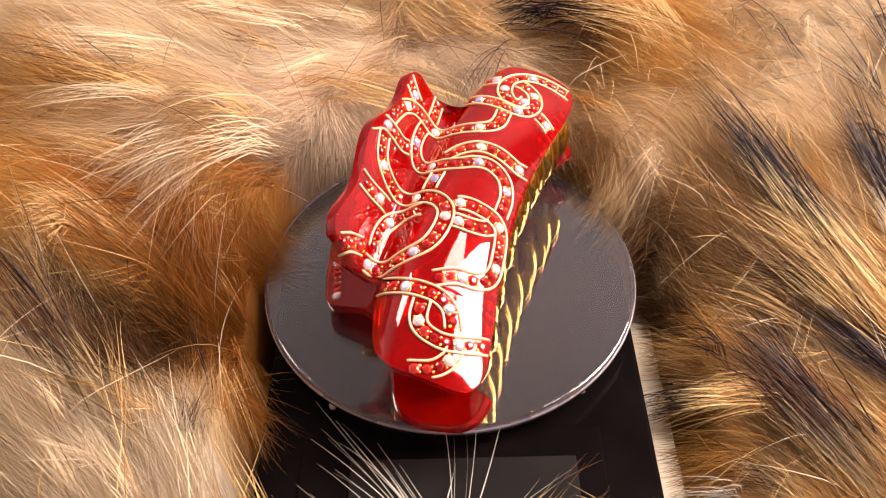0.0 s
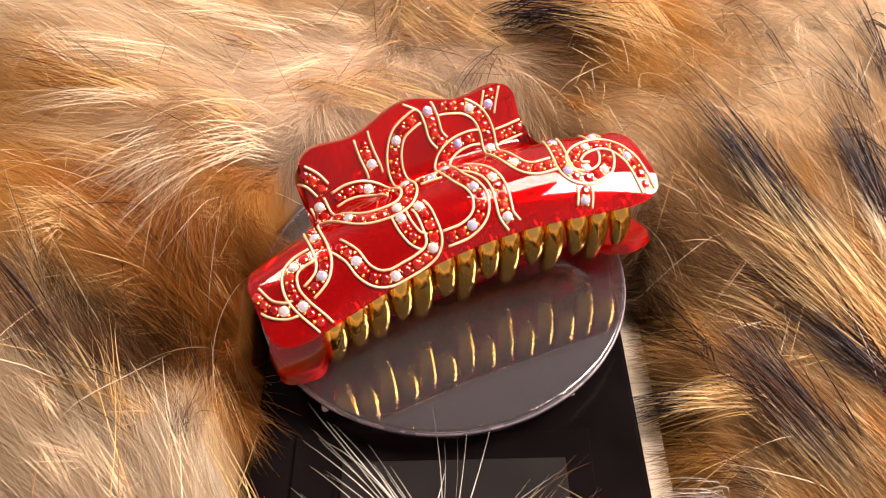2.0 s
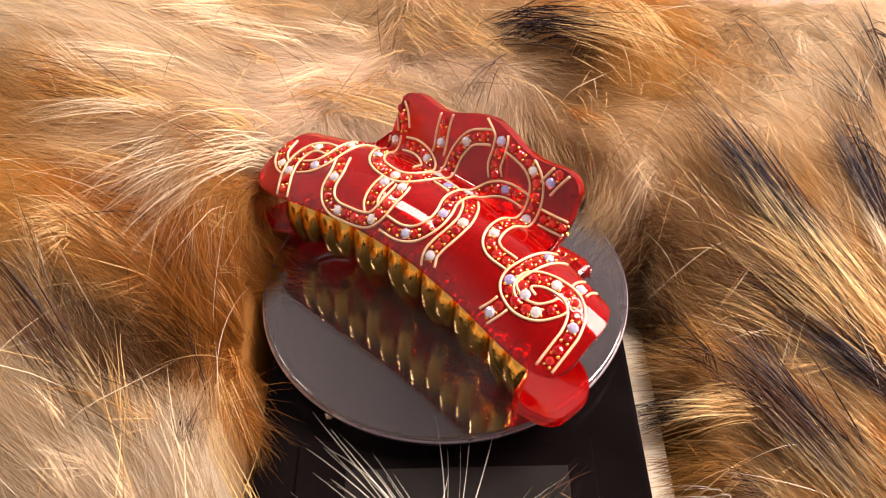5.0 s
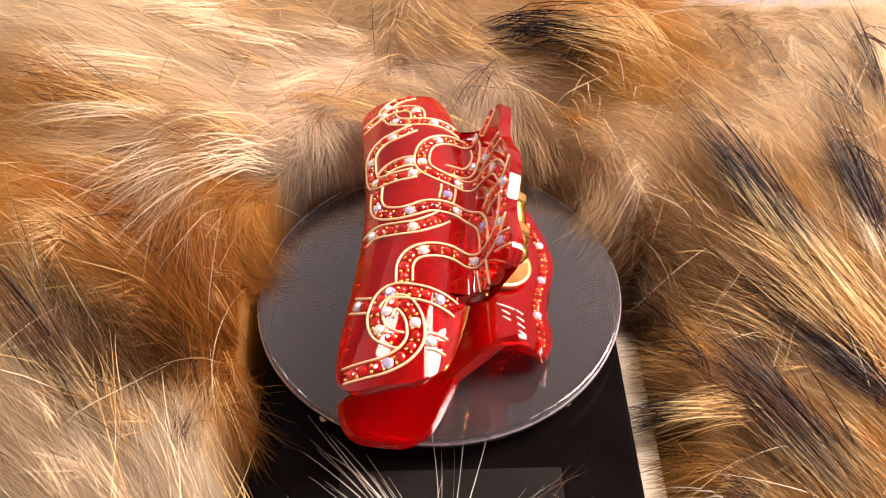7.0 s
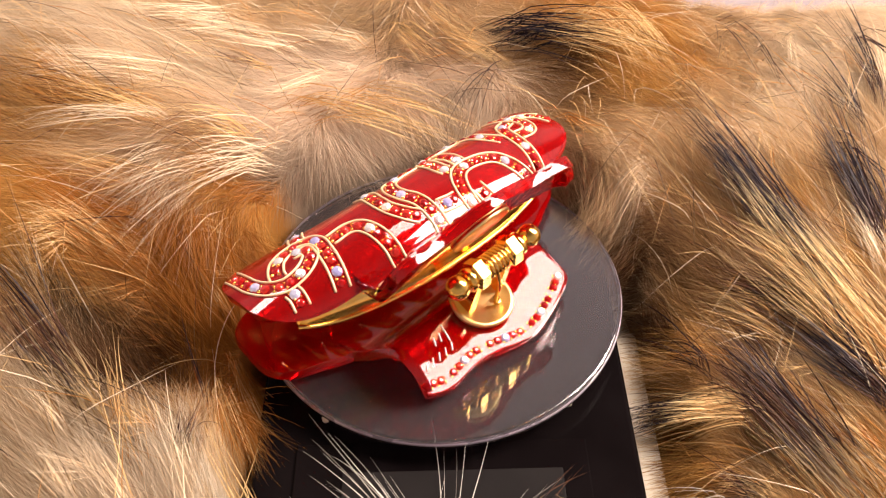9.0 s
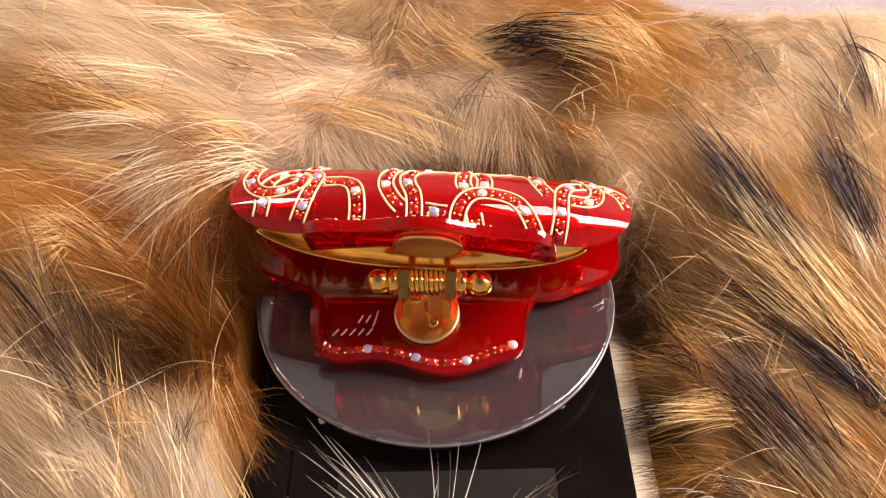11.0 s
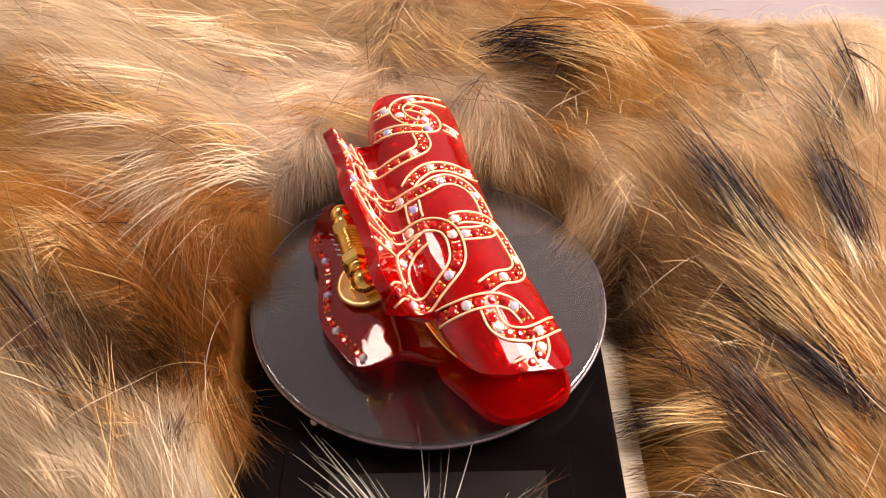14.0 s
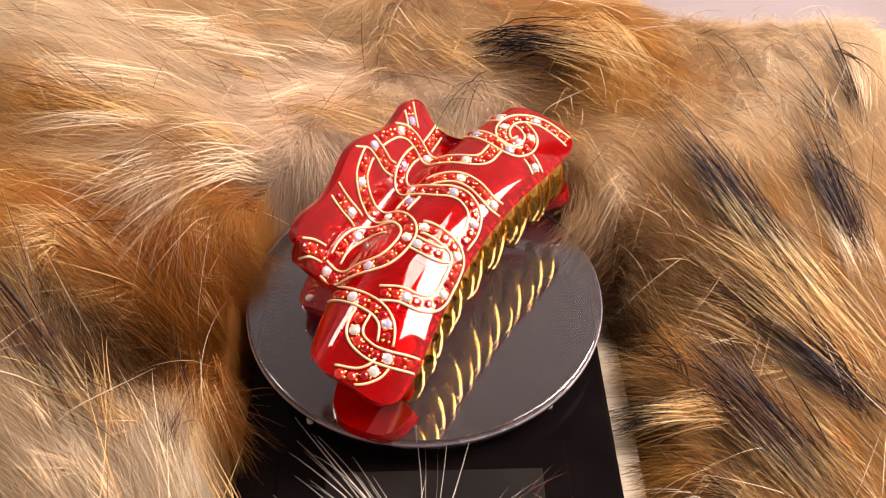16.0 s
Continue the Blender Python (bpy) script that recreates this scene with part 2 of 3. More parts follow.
def back_edge(u, bump=1.5):
    h = 27.6 + bump * math.cos(u / 28 * 6.5)
    end = -4 + 15.2 * rounded(max(0.0, abs(u) - 26) / 23.1, 2.2)
    return end + (h - 11.2) * rounded((u + 0.3) / 28, 7)


def front_edge(u):
    return -5 - (10.2 + 4.6 * (u / 40) ** 2) * rounded(u / 49.1, 4.5)


def low_back(u):
    h = 31.0 + 1.7 * math.cos((u + 3.5) * 2 * math.pi / 33) - 2.8 * ease(17, 29, u)
    end = -6 + 14 * rounded(max(0.0, abs(u) - 26) / 23.1, 2.6)
    return end + (h - 8) * rounded((u - 3) / 28, 5)


def low_front(u):
    return -5 - (13.5 * ease(31, 41, abs(u)) + 0.3) * rounded(u / 49.1, 5)


def columns():
    inner = [28 * math.sin(math.pi / 2 * k / 40) for k in range(-40, 41)]
    outer = [28 + 21 * (0.5 - 0.5 * math.cos(math.pi * (k / 26))) for k in range(1, 27)]
    outer[-1] = 48.95
    return [-x for x in reversed(outer)] + inner + outer


def shell(name, face, back, front, thick, mat, side=1, rows=44, us=None):
    """A curved plate: the outer face, an inner face and the edge between them."""
    us = us or columns()
    outer, inner = [], []
    for u in us:
        a, b = front(u), back(u)
        for j in range(rows + 1):
            w = a + (b - a) * j / rows
            p = face(u, w)
            e = 0.05
            n = ((face(u + e, w) - p).cross(face(u, w + e) - p)).normalized() * side
            outer.append(p * MM)
            inner.append((p - n * thick) * MM)
    k, r = len(us), rows + 1
    vs, fs, o = outer + inner, [], len(outer)
    for i in range(k - 1):
        for j in range(rows):
            a, b, c, d = i * r + j, (i + 1) * r + j, (i + 1) * r + j + 1, i * r + j + 1
            fs.append((a, b, c, d) if side > 0 else (d, c, b, a))
            fs.append((o + d, o + c, o + b, o + a) if side > 0 else (o + a, o + b, o + c, o + d))
    ring = [i * r for i in range(k)] + [(k - 1) * r + j for j in range(1, r)] + [i * r + rows for i in range(k - 2, -1, -1)] + [j for j in range(rows - 1, 0, -1)]
    for a, b in zip(ring, ring[1:] + ring[:1]):
        fs.append((b, a, o + a, o + b) if side > 0 else (a, b, o + b, o + a))
    return mesh_of(name, vs, fs, mat)


def frame_on(face, u, w, side=1):
    p = face(u, w)
    e = 0.05
    n = ((face(u + e, w) - p).cross(face(u, w + e) - p)).normalized() * side
    return p, n


def smooth_line(ctrl, step=0.5):
    """Catmull-Rom curve through control points, at even steps."""
    c = [Vector(p) for p in ctrl]
    c = [c[0] * 2 - c[1]] + c + [c[-1] * 2 - c[-2]]
    fine = []
    for i in range(1, len(c) - 2):
        for k in range(24):
            t = k / 24
            fine.append(0.5 * (2 * c[i] + (c[i + 1] - c[i - 1]) * t + (2 * c[i - 1] - 5 * c[i] + 4 * c[i + 1] - c[i + 2]) * t * t
                               + (3 * c[i] - c[i - 1] - 3 * c[i + 1] + c[i + 2]) * t ** 3))
    fine.append(c[-2])
    out, acc = [fine[0]], 0.0
    for a, b in zip(fine, fine[1:]):
        acc += (b - a).length
        if acc >= step:
            out.append(b)
            acc = 0.0
    return out


def gem_mesh(name, mat):
    """A round cut stone, 1 mm across: girdle, sloping facets and a flat table."""
    n = 8
    vs = [(0.5 * math.cos(2 * math.pi * k / n), 0.5 * math.sin(2 * math.pi * k / n), 0.0) for k in range(n)]
    vs += [(0.42 * math.cos(2 * math.pi * (k + 0.5) / n), 0.42 * math.sin(2 * math.pi * (k + 0.5) / n), 0.16) for k in range(n)]
    vs += [(0.22 * math.cos(2 * math.pi * k / n), 0.22 * math.sin(2 * math.pi * k / n), 0.27) for k in range(n)]
    fs = []
    for k in range(n):
        k1 = (k + 1) % n
        fs += [(k, k1, n + k), (k1, n + k1, n + k), (n + k, n + k1, 2 * n + k1), (n + k, 2 * n + k1, 2 * n + k)]
    fs.append(tuple(range(2 * n, 3 * n)))
    return mesh_of(name, [Vector(v) * MM for v in vs], fs, mat, False)


RED_MESH = gem_mesh("red_crystal", GEM_RED)
WHITE_MESH = gem_mesh("white_crystal", GEM_WHITE)
rng = random.Random(4)


def set_gem(parent, p, n, size, white):
    q = n.to_track_quat("Z", "Y").to_matrix().to_4x4()
    m = Matrix.Translation((p + n * 0.05) * MM) @ q @ Matrix.Rotation(rng.random() * 6.28, 4, "Z") @ Matrix.Rotation(rng.uniform(-0.12, 0.12), 4, "X") @ Matrix.Diagonal((size, size, size, 1))
    ob = new("crystal", WHITE_MESH if white else RED_MESH)
    ob.parent = parent
    ob.matrix_basis = m
    return ob


def bead(verts, faces, p, n, r):
    x = n.orthogonal().normalized()
    y = n.cross(x)
    o = len(verts)
    for h, s in ((0.0, 1.0), (0.55, 0.83), (0.9, 0.42)):
        for k in range(6):
            a = math.pi / 3 * k
            verts.append((p + (x * math.cos(a) + y * math.sin(a)) * r * s + n * r * h) * MM)
    for j in (0, 1):
        for k in range(6):
            a, b = o + j * 6 + k, o + j * 6 + (k + 1) % 6
            faces.append((a, b, b + 6, a + 6))
    faces.append(tuple(o + 12 + k for k in range(6)))


RIBBONS = {
    "end_hook": [(-48.2, -3.0), (-46.4, -7.6), (-43.3, -10.1), (-40.4, -10.7)],
    "end_arch": [(-35.1, -18.9), (-36.7, -15.7), (-38.9, -11.6), (-40.1, -7.5), (-39.2, -3.6), (-36.7, -1.7), (-32.4, -1.3)],
    "end_cross": [(-29.0, 10.3), (-29.9, 5.0), (-30.2, -0.4), (-30.7, -4.1), (-32.2, -6.8), (-34.4, -8.2), (-37.1, -9.2)],
    "long_wave": [(-27.1, -2.0), (-25.0, -6.0), (-24.0, -10.0), (-22.0, -12.7), (-19.0, -13.9), (-15.1, -13.7), (-12.0, -13.3), (-9.0, -12.3), (-7.4, -10.0), (-7.0, -6.2), (-7.0, -2.8), (-7.5, -0.9)],
    "short_drop": [(-12.0, -1.5), (-12.0, -5.0), (-11.2, -8.1), (-9.6, -9.9)],
    "middle_u": [(-5.0, -11.0), (0.0, -10.9), (4.0, -9.0), (6.0, -5.2), (5.8, -1.6), (4.2, 2.7), (4.0, 9.5), (5.6, 13.3), (8.9, 15.6), (13.0, 16.4), (16.0, 16.2)],
    "front_drop": [(6.9, 5.7), (9.0, 3.3), (10.9, -0.6), (11.0, -4.8), (10.2, -8.7), (9.9, -11.1), (10.8, -13.8)],
    "left_loop": [(-25.4, 16.3), (-24.0, 9.2), (-20.0, 2.3), (-14.1, 0.3), (-9.0, 1.3), (-6.2, 6.3), (-6.0, 15.7), (-5.0, 19.9), (-3.0, 22.9), (0.8, 24.7), (2.4, 25.1)],
    "tall_arch": [(7.0, 25.5), (10.0, 25.1), (14.0, 23.9), (17.0, 20.9), (18.0, 15.7), (17.1, 6.9), (18.2, 0.1), (21.0, -2.6), (26.0, -2.9)],
    "left_ring": [(-21.6, 14.9), (-18.0, 15.1), (-14.0, 13.9), (-11.0, 11.1), (-9.6, 5.9)],
    "middle_link": [(-3.6, 6.7), (-1.6, 6.6), (0.4, 6.3), (2.0, 6.1)],
    "handle_side": [(-27.2, 24.2), (-25.0, 21.5), (-23.4, 18.3)],
    "handle_bar": [(-10.2, 29.7), (-11.8, 26.4), (-11.7, 21.8), (-11.0, 17.7), (-10.9, 15.3)],
    "handle_middle": [(0.4, 30.1), (4.0, 27.1), (5.0, 23.6), (5.2, 19.6), (6.4, 17.3)],
    "handle_drop": [(22.4, 28.9), (20.6, 25.1), (19.2, 21.6)],
    "handle_link": [(20.4, 15.3), (23.8, 15.9), (27.8, 16.9)],
    "far_bow": [(31.3, 8.3), (29.8, 3.3), (28.7, -1.1), (28.0, -5.0), (29.2, -7.6), (33.0, -9.0), (36.9, -8.0), (39.2, -5.3), (39.9, -3.3)],
    "far_curl": [(33.8, -6.9), (31.4, -5.9), (31.0, -3.6), (33.0, -1.7), (36.1, -0.6), (40.0, -0.7), (43.0, -2.9), (44.7, -6.6), (45.0, -10.5), (44.9, -16.3)],
    "far_drop": [(30.0, -10.7), (29.4, -12.5), (28.0, -15.3)],
    "far_stub": [(40.4, 5.9), (40.0, 3.1), (40.2, 1.1)],
}


def build_claw():
    claw = new("hair_claw")
    tagged(claw, "red resin hair claw with gold teeth, crystals and gold ribbons", "hair claw")
    yaw = Matrix.Rotation(radians(71.5), 4, "Z")
    upper = piece("upper_jaw", shell("upper_jaw", upper_surface, back_edge, front_edge, 2.7, RESIN), claw, yaw, "glossy translucent red jaw with crystal ribbons")
    bevelled(upper, 0.0007, 3, 35)
    lower = piece("lower_jaw", shell("lower_jaw", lower_shape, low_back, low_front, 2.3, RESIN, -1), claw, yaw, "glossy translucent red jaw lying on the disc")
    bevelled(lower, 0.0007, 3, 35)
    verts, faces = [], []
    half = 1.75
    for key, ctrl in RIBBONS.items():
        line = smooth_line(ctrl)
        for s in (-1, 1):
            pts = []
            for i, c in enumerate(line):
                t = (line[min(i + 1, len(line) - 1)] - line[max(i - 1, 0)]).normalized()
                o = c + Vector((-t.y, t.x)) * half * s
                if abs(o.x) > 48.3 or not front_edge(o.x) + 0.3 < o.y < back_edge(o.x) - 0.3:
                    continue
                p, n = frame_on(upper_surface, o.x, o.y)
                pts.append((p + n * 0.12) * MM)
            if len(pts) < 3:
                continue
            piece("gold_outline", tube("gold_outline", pts, 0.30 * MM, GOLD_LINE, 6), upper)
        length = len(line) * 0.5
        k = rng.randrange(4)
        d = 1.1
        while d < length - 0.6:
            i = min(len(line) - 2, int(d / 0.5))
            c, t = line[i], (line[i + 1] - line[max(i - 1, 0)]).normalized()
            white = k % 4 == 0
            side = Vector((-t.y, t.x))
            if front_edge(c.x) + 1 < c.y < back_edge(c.x) - 1:
                p, n = frame_on(upper_surface, c.x, c.y)
                set_gem(upper, p, n, 2.55 if white else rng.choice((2.0, 2.35)), white)
                for s in (-1, 1):
                    b = c + t * 1.12 + side * s * rng.uniform(0.55, 0.85)
                    if b.y < back_edge(b.x) - 0.6 and b.y > front_edge(b.x) + 0.6:
                        p, n = frame_on(upper_surface, b.x, b.y)
                        bead(verts, faces, p, n, rng.uniform(0.34, 0.46))
            d += 2.3
            k += 1
    tagged(piece("beading", mesh_of("beading", verts, faces, GOLD), upper), "tiny gold beads between the crystals", kind="stuff")
    return claw, upper, lower, yaw


claw, upper_jaw, lower_jaw, claw_yaw = build_claw()


def build_teeth():
    """Gold comb bars inside both jaws, and their interlocking rounded teeth."""
    us = [-37 + 79 * k / 40 for k in range(41)]
    arch = lambda u, w: inner_arch(u, w)
    bar_top = piece("comb_bar", shell("comb_bar", arch, lambda u: 4.0 + 18.0 * rounded((u - 2) / 42, 2.3), lambda u: front_edge(u) + 0.8, 0.7, GOLD, 1, 28, us),
                    claw, claw_yaw, "gold comb lining")
    rim = [(inner_arch(u, 4.0 + 18.0 * rounded((u - 2) / 42, 2.3))) * MM for u in us]
    piece("lining_rim", tube("lining_rim", rim, 0.55 * MM, GOLD, 8), bar_top, label="rounded gold rim")
    bar_low = piece("comb_bar", shell("comb_bar", lambda u, w: lower_shape(u, w) - frame_on(lower_shape, u, w, -1)[1] * 2.35,
                    lambda u: -3.4, lambda u: -5.0, 0.7, GOLD, -1, 4, us[6:30]), claw, lower_jaw.matrix_basis.copy(), "gold comb lining")
    rad = [1.5, 2.4, 2.75, 2.75, 2.5, 2.1, 1.55, 0.5]
    for k in range(7):
        u = -28 + 11 * k
        p = upper_surface(u, front_edge(u) + 0.4) + Vector((0, 3.3, 0.3))
        path = [p + Vector((0, -2.0 * math.sin(i / 7 * 2.5), -15.0 * i / 7)) for i in range(8)]
        piece("tooth", tube("tooth", [q * MM for q in path], [r * MM for r in rad], TOOTH, 16), bar_top)
    low_rad = [1.8, 2.1, 2.5, 2.7, 2.85, 2.8, 2.5, 1.8]
    for k in range(7):
        u = -33.5 + 11 * k
        top = upper_surface(u, front_edge(u) + 0.4) + Vector((0, 3.4, -0.8))
        foot = Vector((u, top.y + 0.6, 5.0))
        path = [foot.lerp(top, i / 7) + Vector((0, -1.4 * math.sin(i / 7 * 2.8), 0)) for i in range(8)]
        spin = (lower_jaw.matrix_basis.inverted() @ claw_yaw).to_3x3()
        piece("tooth", tube("tooth", [spin @ (q * MM) for q in path], [r * MM for r in low_rad], TOOTH, 16), bar_low)


build_teeth()


def build_hinge():
    """Sprung brass hinge between the two handles: rod, hex nuts, balls, coil, mounting plates."""
    turn = Matrix.Rotation(radians(71.5), 4, "Z")
    hinge = piece("hinge", tube("hinge", [(x * MM, 0.0179, 0.0225) for x in (-11, -4, 4, 10.8)], 1.3 * MM, GOLD, 16), claw, turn, "polished gold sprung hinge")
    axis = Matrix.Translation((0, 0.0179, 0.0225)) @ Matrix.Rotation(radians(90), 4, "Y")
    ball = [(2.8 * math.sin(math.pi * (k + 0.4) / 15) * MM, -2.8 * math.cos(math.pi * (k + 0.4) / 15) * MM) for k in range(15)]
    nut = [(2.9, -1.7), (3.7, -1.2), (3.7, 1.2), (2.9, 1.7)]
    collar = [(2.3, -1.1), (2.8, -0.7), (2.8, 0.7), (2.3, 1.1)]
    for x in (-11.6, 11.0):
        piece("ball", lathe("ball", ball, GOLD, 28), hinge, Matrix.Translation((x * MM, 0, 0)) @ axis)
    for x in (-5.2, 5.2):
        me = lathe("hex_nut", [(r * MM, z * MM) for r, z in nut], GOLD, 6)
        for f in me.polygons:
            f.use_smooth = False
        piece("hex_nut", me, hinge, Matrix.Translation((x * MM, 0, 0)) @ axis)
    for x in (-7.6, 7.6):
        piece("collar", lathe("collar", [(r * MM, z * MM) for r, z in collar], GOLD, 28), hinge, Matrix.Translation((x * MM, 0, 0)) @ axis)
    coil = []
    for k in range(7 * 14 + 1):
        a = 2 * math.pi * k / 14
        coil.append(((-3.2 + 7.6 * k / 98) * MM, (17.9 + 2.5 * math.cos(a)) * MM, (22.5 + 2.5 * math.sin(a)) * MM))
    piece("spring", tube("spring", coil, 0.5 * MM, GOLD, 8), hinge)
    # lower plate, on the inner face of the lower handle
    n_low = lambda u, w: frame_on(lower_shape, u, w, -1)
    p, n = n_low(1, 18.3)
    seat = Matrix.Translation((p - n * 3.6) * MM) @ (-n).to_track_quat("Z", "Y").to_matrix().to_4x4()
    disc_prof = [(0.0001, 0.0), (7.6, 0.0), (7.8, 0.3), (7.6, 0.75), (6.8, 0.8), (6.6, 0.62), (0.0001, 0.62)]
    boss_prof = [(0.0001, -1.3), (7.2, -1.3), (7.6, 0.0)] + disc_prof[2:]
    piece("plate", lathe("plate", [(r * MM, z * MM) for r, z in boss_prof], BRUSHED, 48), hinge, seat, "round gold mounting plate")
    stud = [(0.0001, 0.0), (1.5, 0.0), (1.5, 0.5), (1.1, 0.9), (0.5, 1.1), (0.0001, 1.15)]
    piece("rivet", lathe("rivet", [(r * MM, z * MM) for r, z in stud], GOLD, 20), hinge, seat @ Matrix.Translation((-0.0026, 0.0036, 0.0005)), "domed gold rivet")
    p2, n2 = frame_on(upper_surface, 0, 17.5)
    seat2 = Matrix.Translation((p2 - n2 * 2.8) * MM) @ (-n2).to_track_quat("Z", "Y").to_matrix().to_4x4()
    piece("plate", lathe("plate", [(r * MM, z * MM) for r, z in disc_prof], BRUSHED, 48), hinge, seat2, "round gold mounting plate")
    for x in (-4.0, 5.2):
        for foot in (Vector((x, 13.5, 8.6)),):
            h = Vector((x, 17.9, 22.5))
            d = (h - foot).normalized()
            s = Vector((0, -d.z, d.y))
            a = [foot - s * 3, foot + s * 3, h + s * 1.9 + d, h + d * 2.2, h - s * 1.9 + d]
            vs = [(q + Vector((o, 0, 0))) * MM for o in (-1.0, 1.0) for q in a]
            fs = [(0, 1, 2, 3, 4), (9, 8, 7, 6, 5)] + [(i, 5 + i, 5 + (i + 1) % 5, (i + 1) % 5) for i in range(5)]
            bevelled(piece("lug", mesh_of("lug", vs, fs, GOLD, False), hinge), 0.0002)
    leg = [(0.5, 19.8, 21.0), (0.4, 20.4, 17.0), (0.2, 19.4, 12.5), (0.0, 19.0, 9.6), (-0.8, 19.4, 9.2), (-1.6, 18.6, 9.3), (-1.4, 17.8, 9.6), (-0.7, 17.9, 9.8)]
    piece("spring_leg", tube("spring_leg", [Vector(q) * MM for q in smooth_line(leg, 0.6)], 0.5 * MM, GOLD, 8), hinge)
    return hinge


build_hinge()


def dress_handle():
    """A row of crystals along the rim of the lower handle, and the small silver mark beside the plate."""
    verts, faces = [], []
    n, k = 25, 0
    for i in range(n):
        u = -20.5 + 47.0 * i / (n - 1)
        w = low_back(u) - 2.6
        p, nn = frame_on(lower_shape, u, w, -1)
        p, nn = p - nn * 2.3, -nn
        if i % 6 == 0:
            set_gem(lower_jaw, p, nn, 2.4, True)
        elif i % 2 == 0 or i % 6 in (1, 5):
            set_gem(lower_jaw, p, nn, 2.0, False)
        for s in (-1, 1):
            b = frame_on(lower_shape, u + 0.95, w + s * 0.55, -1)
            bead(verts, faces, b[0] - b[1] * 2.3, -b[1], 0.34)
    tagged(piece("beading", mesh_of("beading", verts, faces, GOLD), lower_jaw), "tiny gold beads between the crystals", kind="stuff")
    r = random.Random(9)
    vs, fs = [], []
    for row, (w, count) in enumerate(((19.0, 3), (22.4, 5))):
        for i in range(count):
            u0 = 14.0 + row * 1.0 + i * (2.2 if row else 2.0)
            tall = (4.2 if i == 0 else 2.0) if row == 0 else 1.6
            pts = []
            for f in (0.0, 0.5, 1.0):
                b = frame_on(lower_shape, u0 + f * 1.0, w - tall / 2 + f * tall, -1)
                pts.append((b[0] - b[1] * 2.34) * MM)
            t = tube("mark", pts, 0.22 * MM, SILVER, 5)
            piece("mark", t, lower_jaw, label="silver printed stroke")


dress_handle()

# ---------------------------------------------------------------- fur
HEIGHTS = [(-66, 24, 38), (-49, 28, 13), (-54, -8, 4), (-68, -51, 18), (-52, -62, 14), (-95, 0, 34), (-110, 60, 42), (-30, 58, 16), (0, 62, 20),
           (53, 42, 16), (50, 75, 24), (88, 47, 12), (68, 13, 8), (60, -2, -12), (87, -23, -8), (70, -50, -14), (52, -62, -16), (110, 10, 6),
           (120, 70, 18), (-62, -18, -10), (0, 110, 30), (-90, -60, 34)]


def fur_height(x, y):
    """Height of the hide, mm, sinking round the turntable."""
    x, y = np.asarray(x, float), np.asarray(y, float)
    top = np.zeros_like(x)
    tot = np.zeros_like(x)
    for hx, hy, hz in HEIGHTS:
        wgt = ((x - hx) ** 2 + (y - hy) ** 2 + 60) ** -1.5
        top, tot = top + wgt * hz, tot + wgt
    z = top / tot - 3
    inside = np.clip(1 - np.where((y < 0), np.minimum(np.maximum(np.maximum(-42 - x, x - 50), -66 - y), 99), np.hypot(x, y) - 44) / np.where(x < -20, 6.0, 9.0), 0, 1)
    z = z - 75 * np.clip((y - 102) / 14, 0, 1) * np.clip((x - 74) / 22, 0, 1)
    return z * (1 - inside) + inside * -44


BACK_LOCKS = [(-89, 42, -104, 49, 'C', 50), (-70, 59, -100, 44, 'C', 50), (-45, 81, -78, 75, 'C', 40), (-58, 90, -84, 65, 'C', 40), (-47, 70, -61, 68, 'Q', 25),
     (-59, 22, -104, 34, 'Q', 34), (-63, 27, -99, 23, 'C', 22), (-46, 38, -77, 3, 'C', 50), (-50, 39, -67, 12, 'Q', 30), (-50, 30, -60, 0, 'C', 2),
     (-20, 80, -40, 84, 'C', 25), (-10, 83, 8, 55, 'Q', 25), (-32, 54, 13, 39, 'B', 40), (0, 86, 21, 61, 'B', 40), (-33, 68, -50, 49, 'C', 20)]
RIGHT_BACK_LOCKS = [(21, 78, 60, 57, 'H', 70), (14, 72, 36, 70, 'D', 8), (38, 93, 54, 73, 'B', 40), (49, 98, 61, 64, 'B', 40), (60, 87, 66, 67, 'B', 25),
     (87, 83, 87, 53, 'D', 6), (97, 88, 96, 52, 'D', 6), (57, 30, 42, 20, 'C', 10), (54, 25, 44, 12, 'C', 8), (46, 86, 58, 58, 'T', 40),
     (21, 66, 9, 51, 'D', 8), (107, 87, 102, 61, 'C', 8), (35, 47, 47, 34, 'T', 20), (114, 89, 117, 67, 'C', 8), (123, 82, 122, 55, 'D', 12), (109, 44, 113, 15, 'D', 16)]
LEFT_LOCKS = [(-74, 1, -87, 1, 'B', 50), (-79, -3, -90, -4, 'B', 40), (-82, -3, -91, -12, 'B', 40), (-71, 9, -91, 14, 'B', 40), (-63, 5, -47, 7, 'T', 20),
     (-69, 0, -75, 0, 'B', 20), (-69, -46, -90, -23, 'M', 60), (-80, -32, -95, -15, 'D', 10), (-62, -54, -78, -19, 'B', 18), (-71, -44, -82, -37, 'C', 14), (-71, -5, -80, -18, 'T', 8),
     (-62, 0, -47, 0, 'T', 12), (-87, -19, -90, -14, 'C', 20), (-49, -13, -57, -3, 'T', 10)]
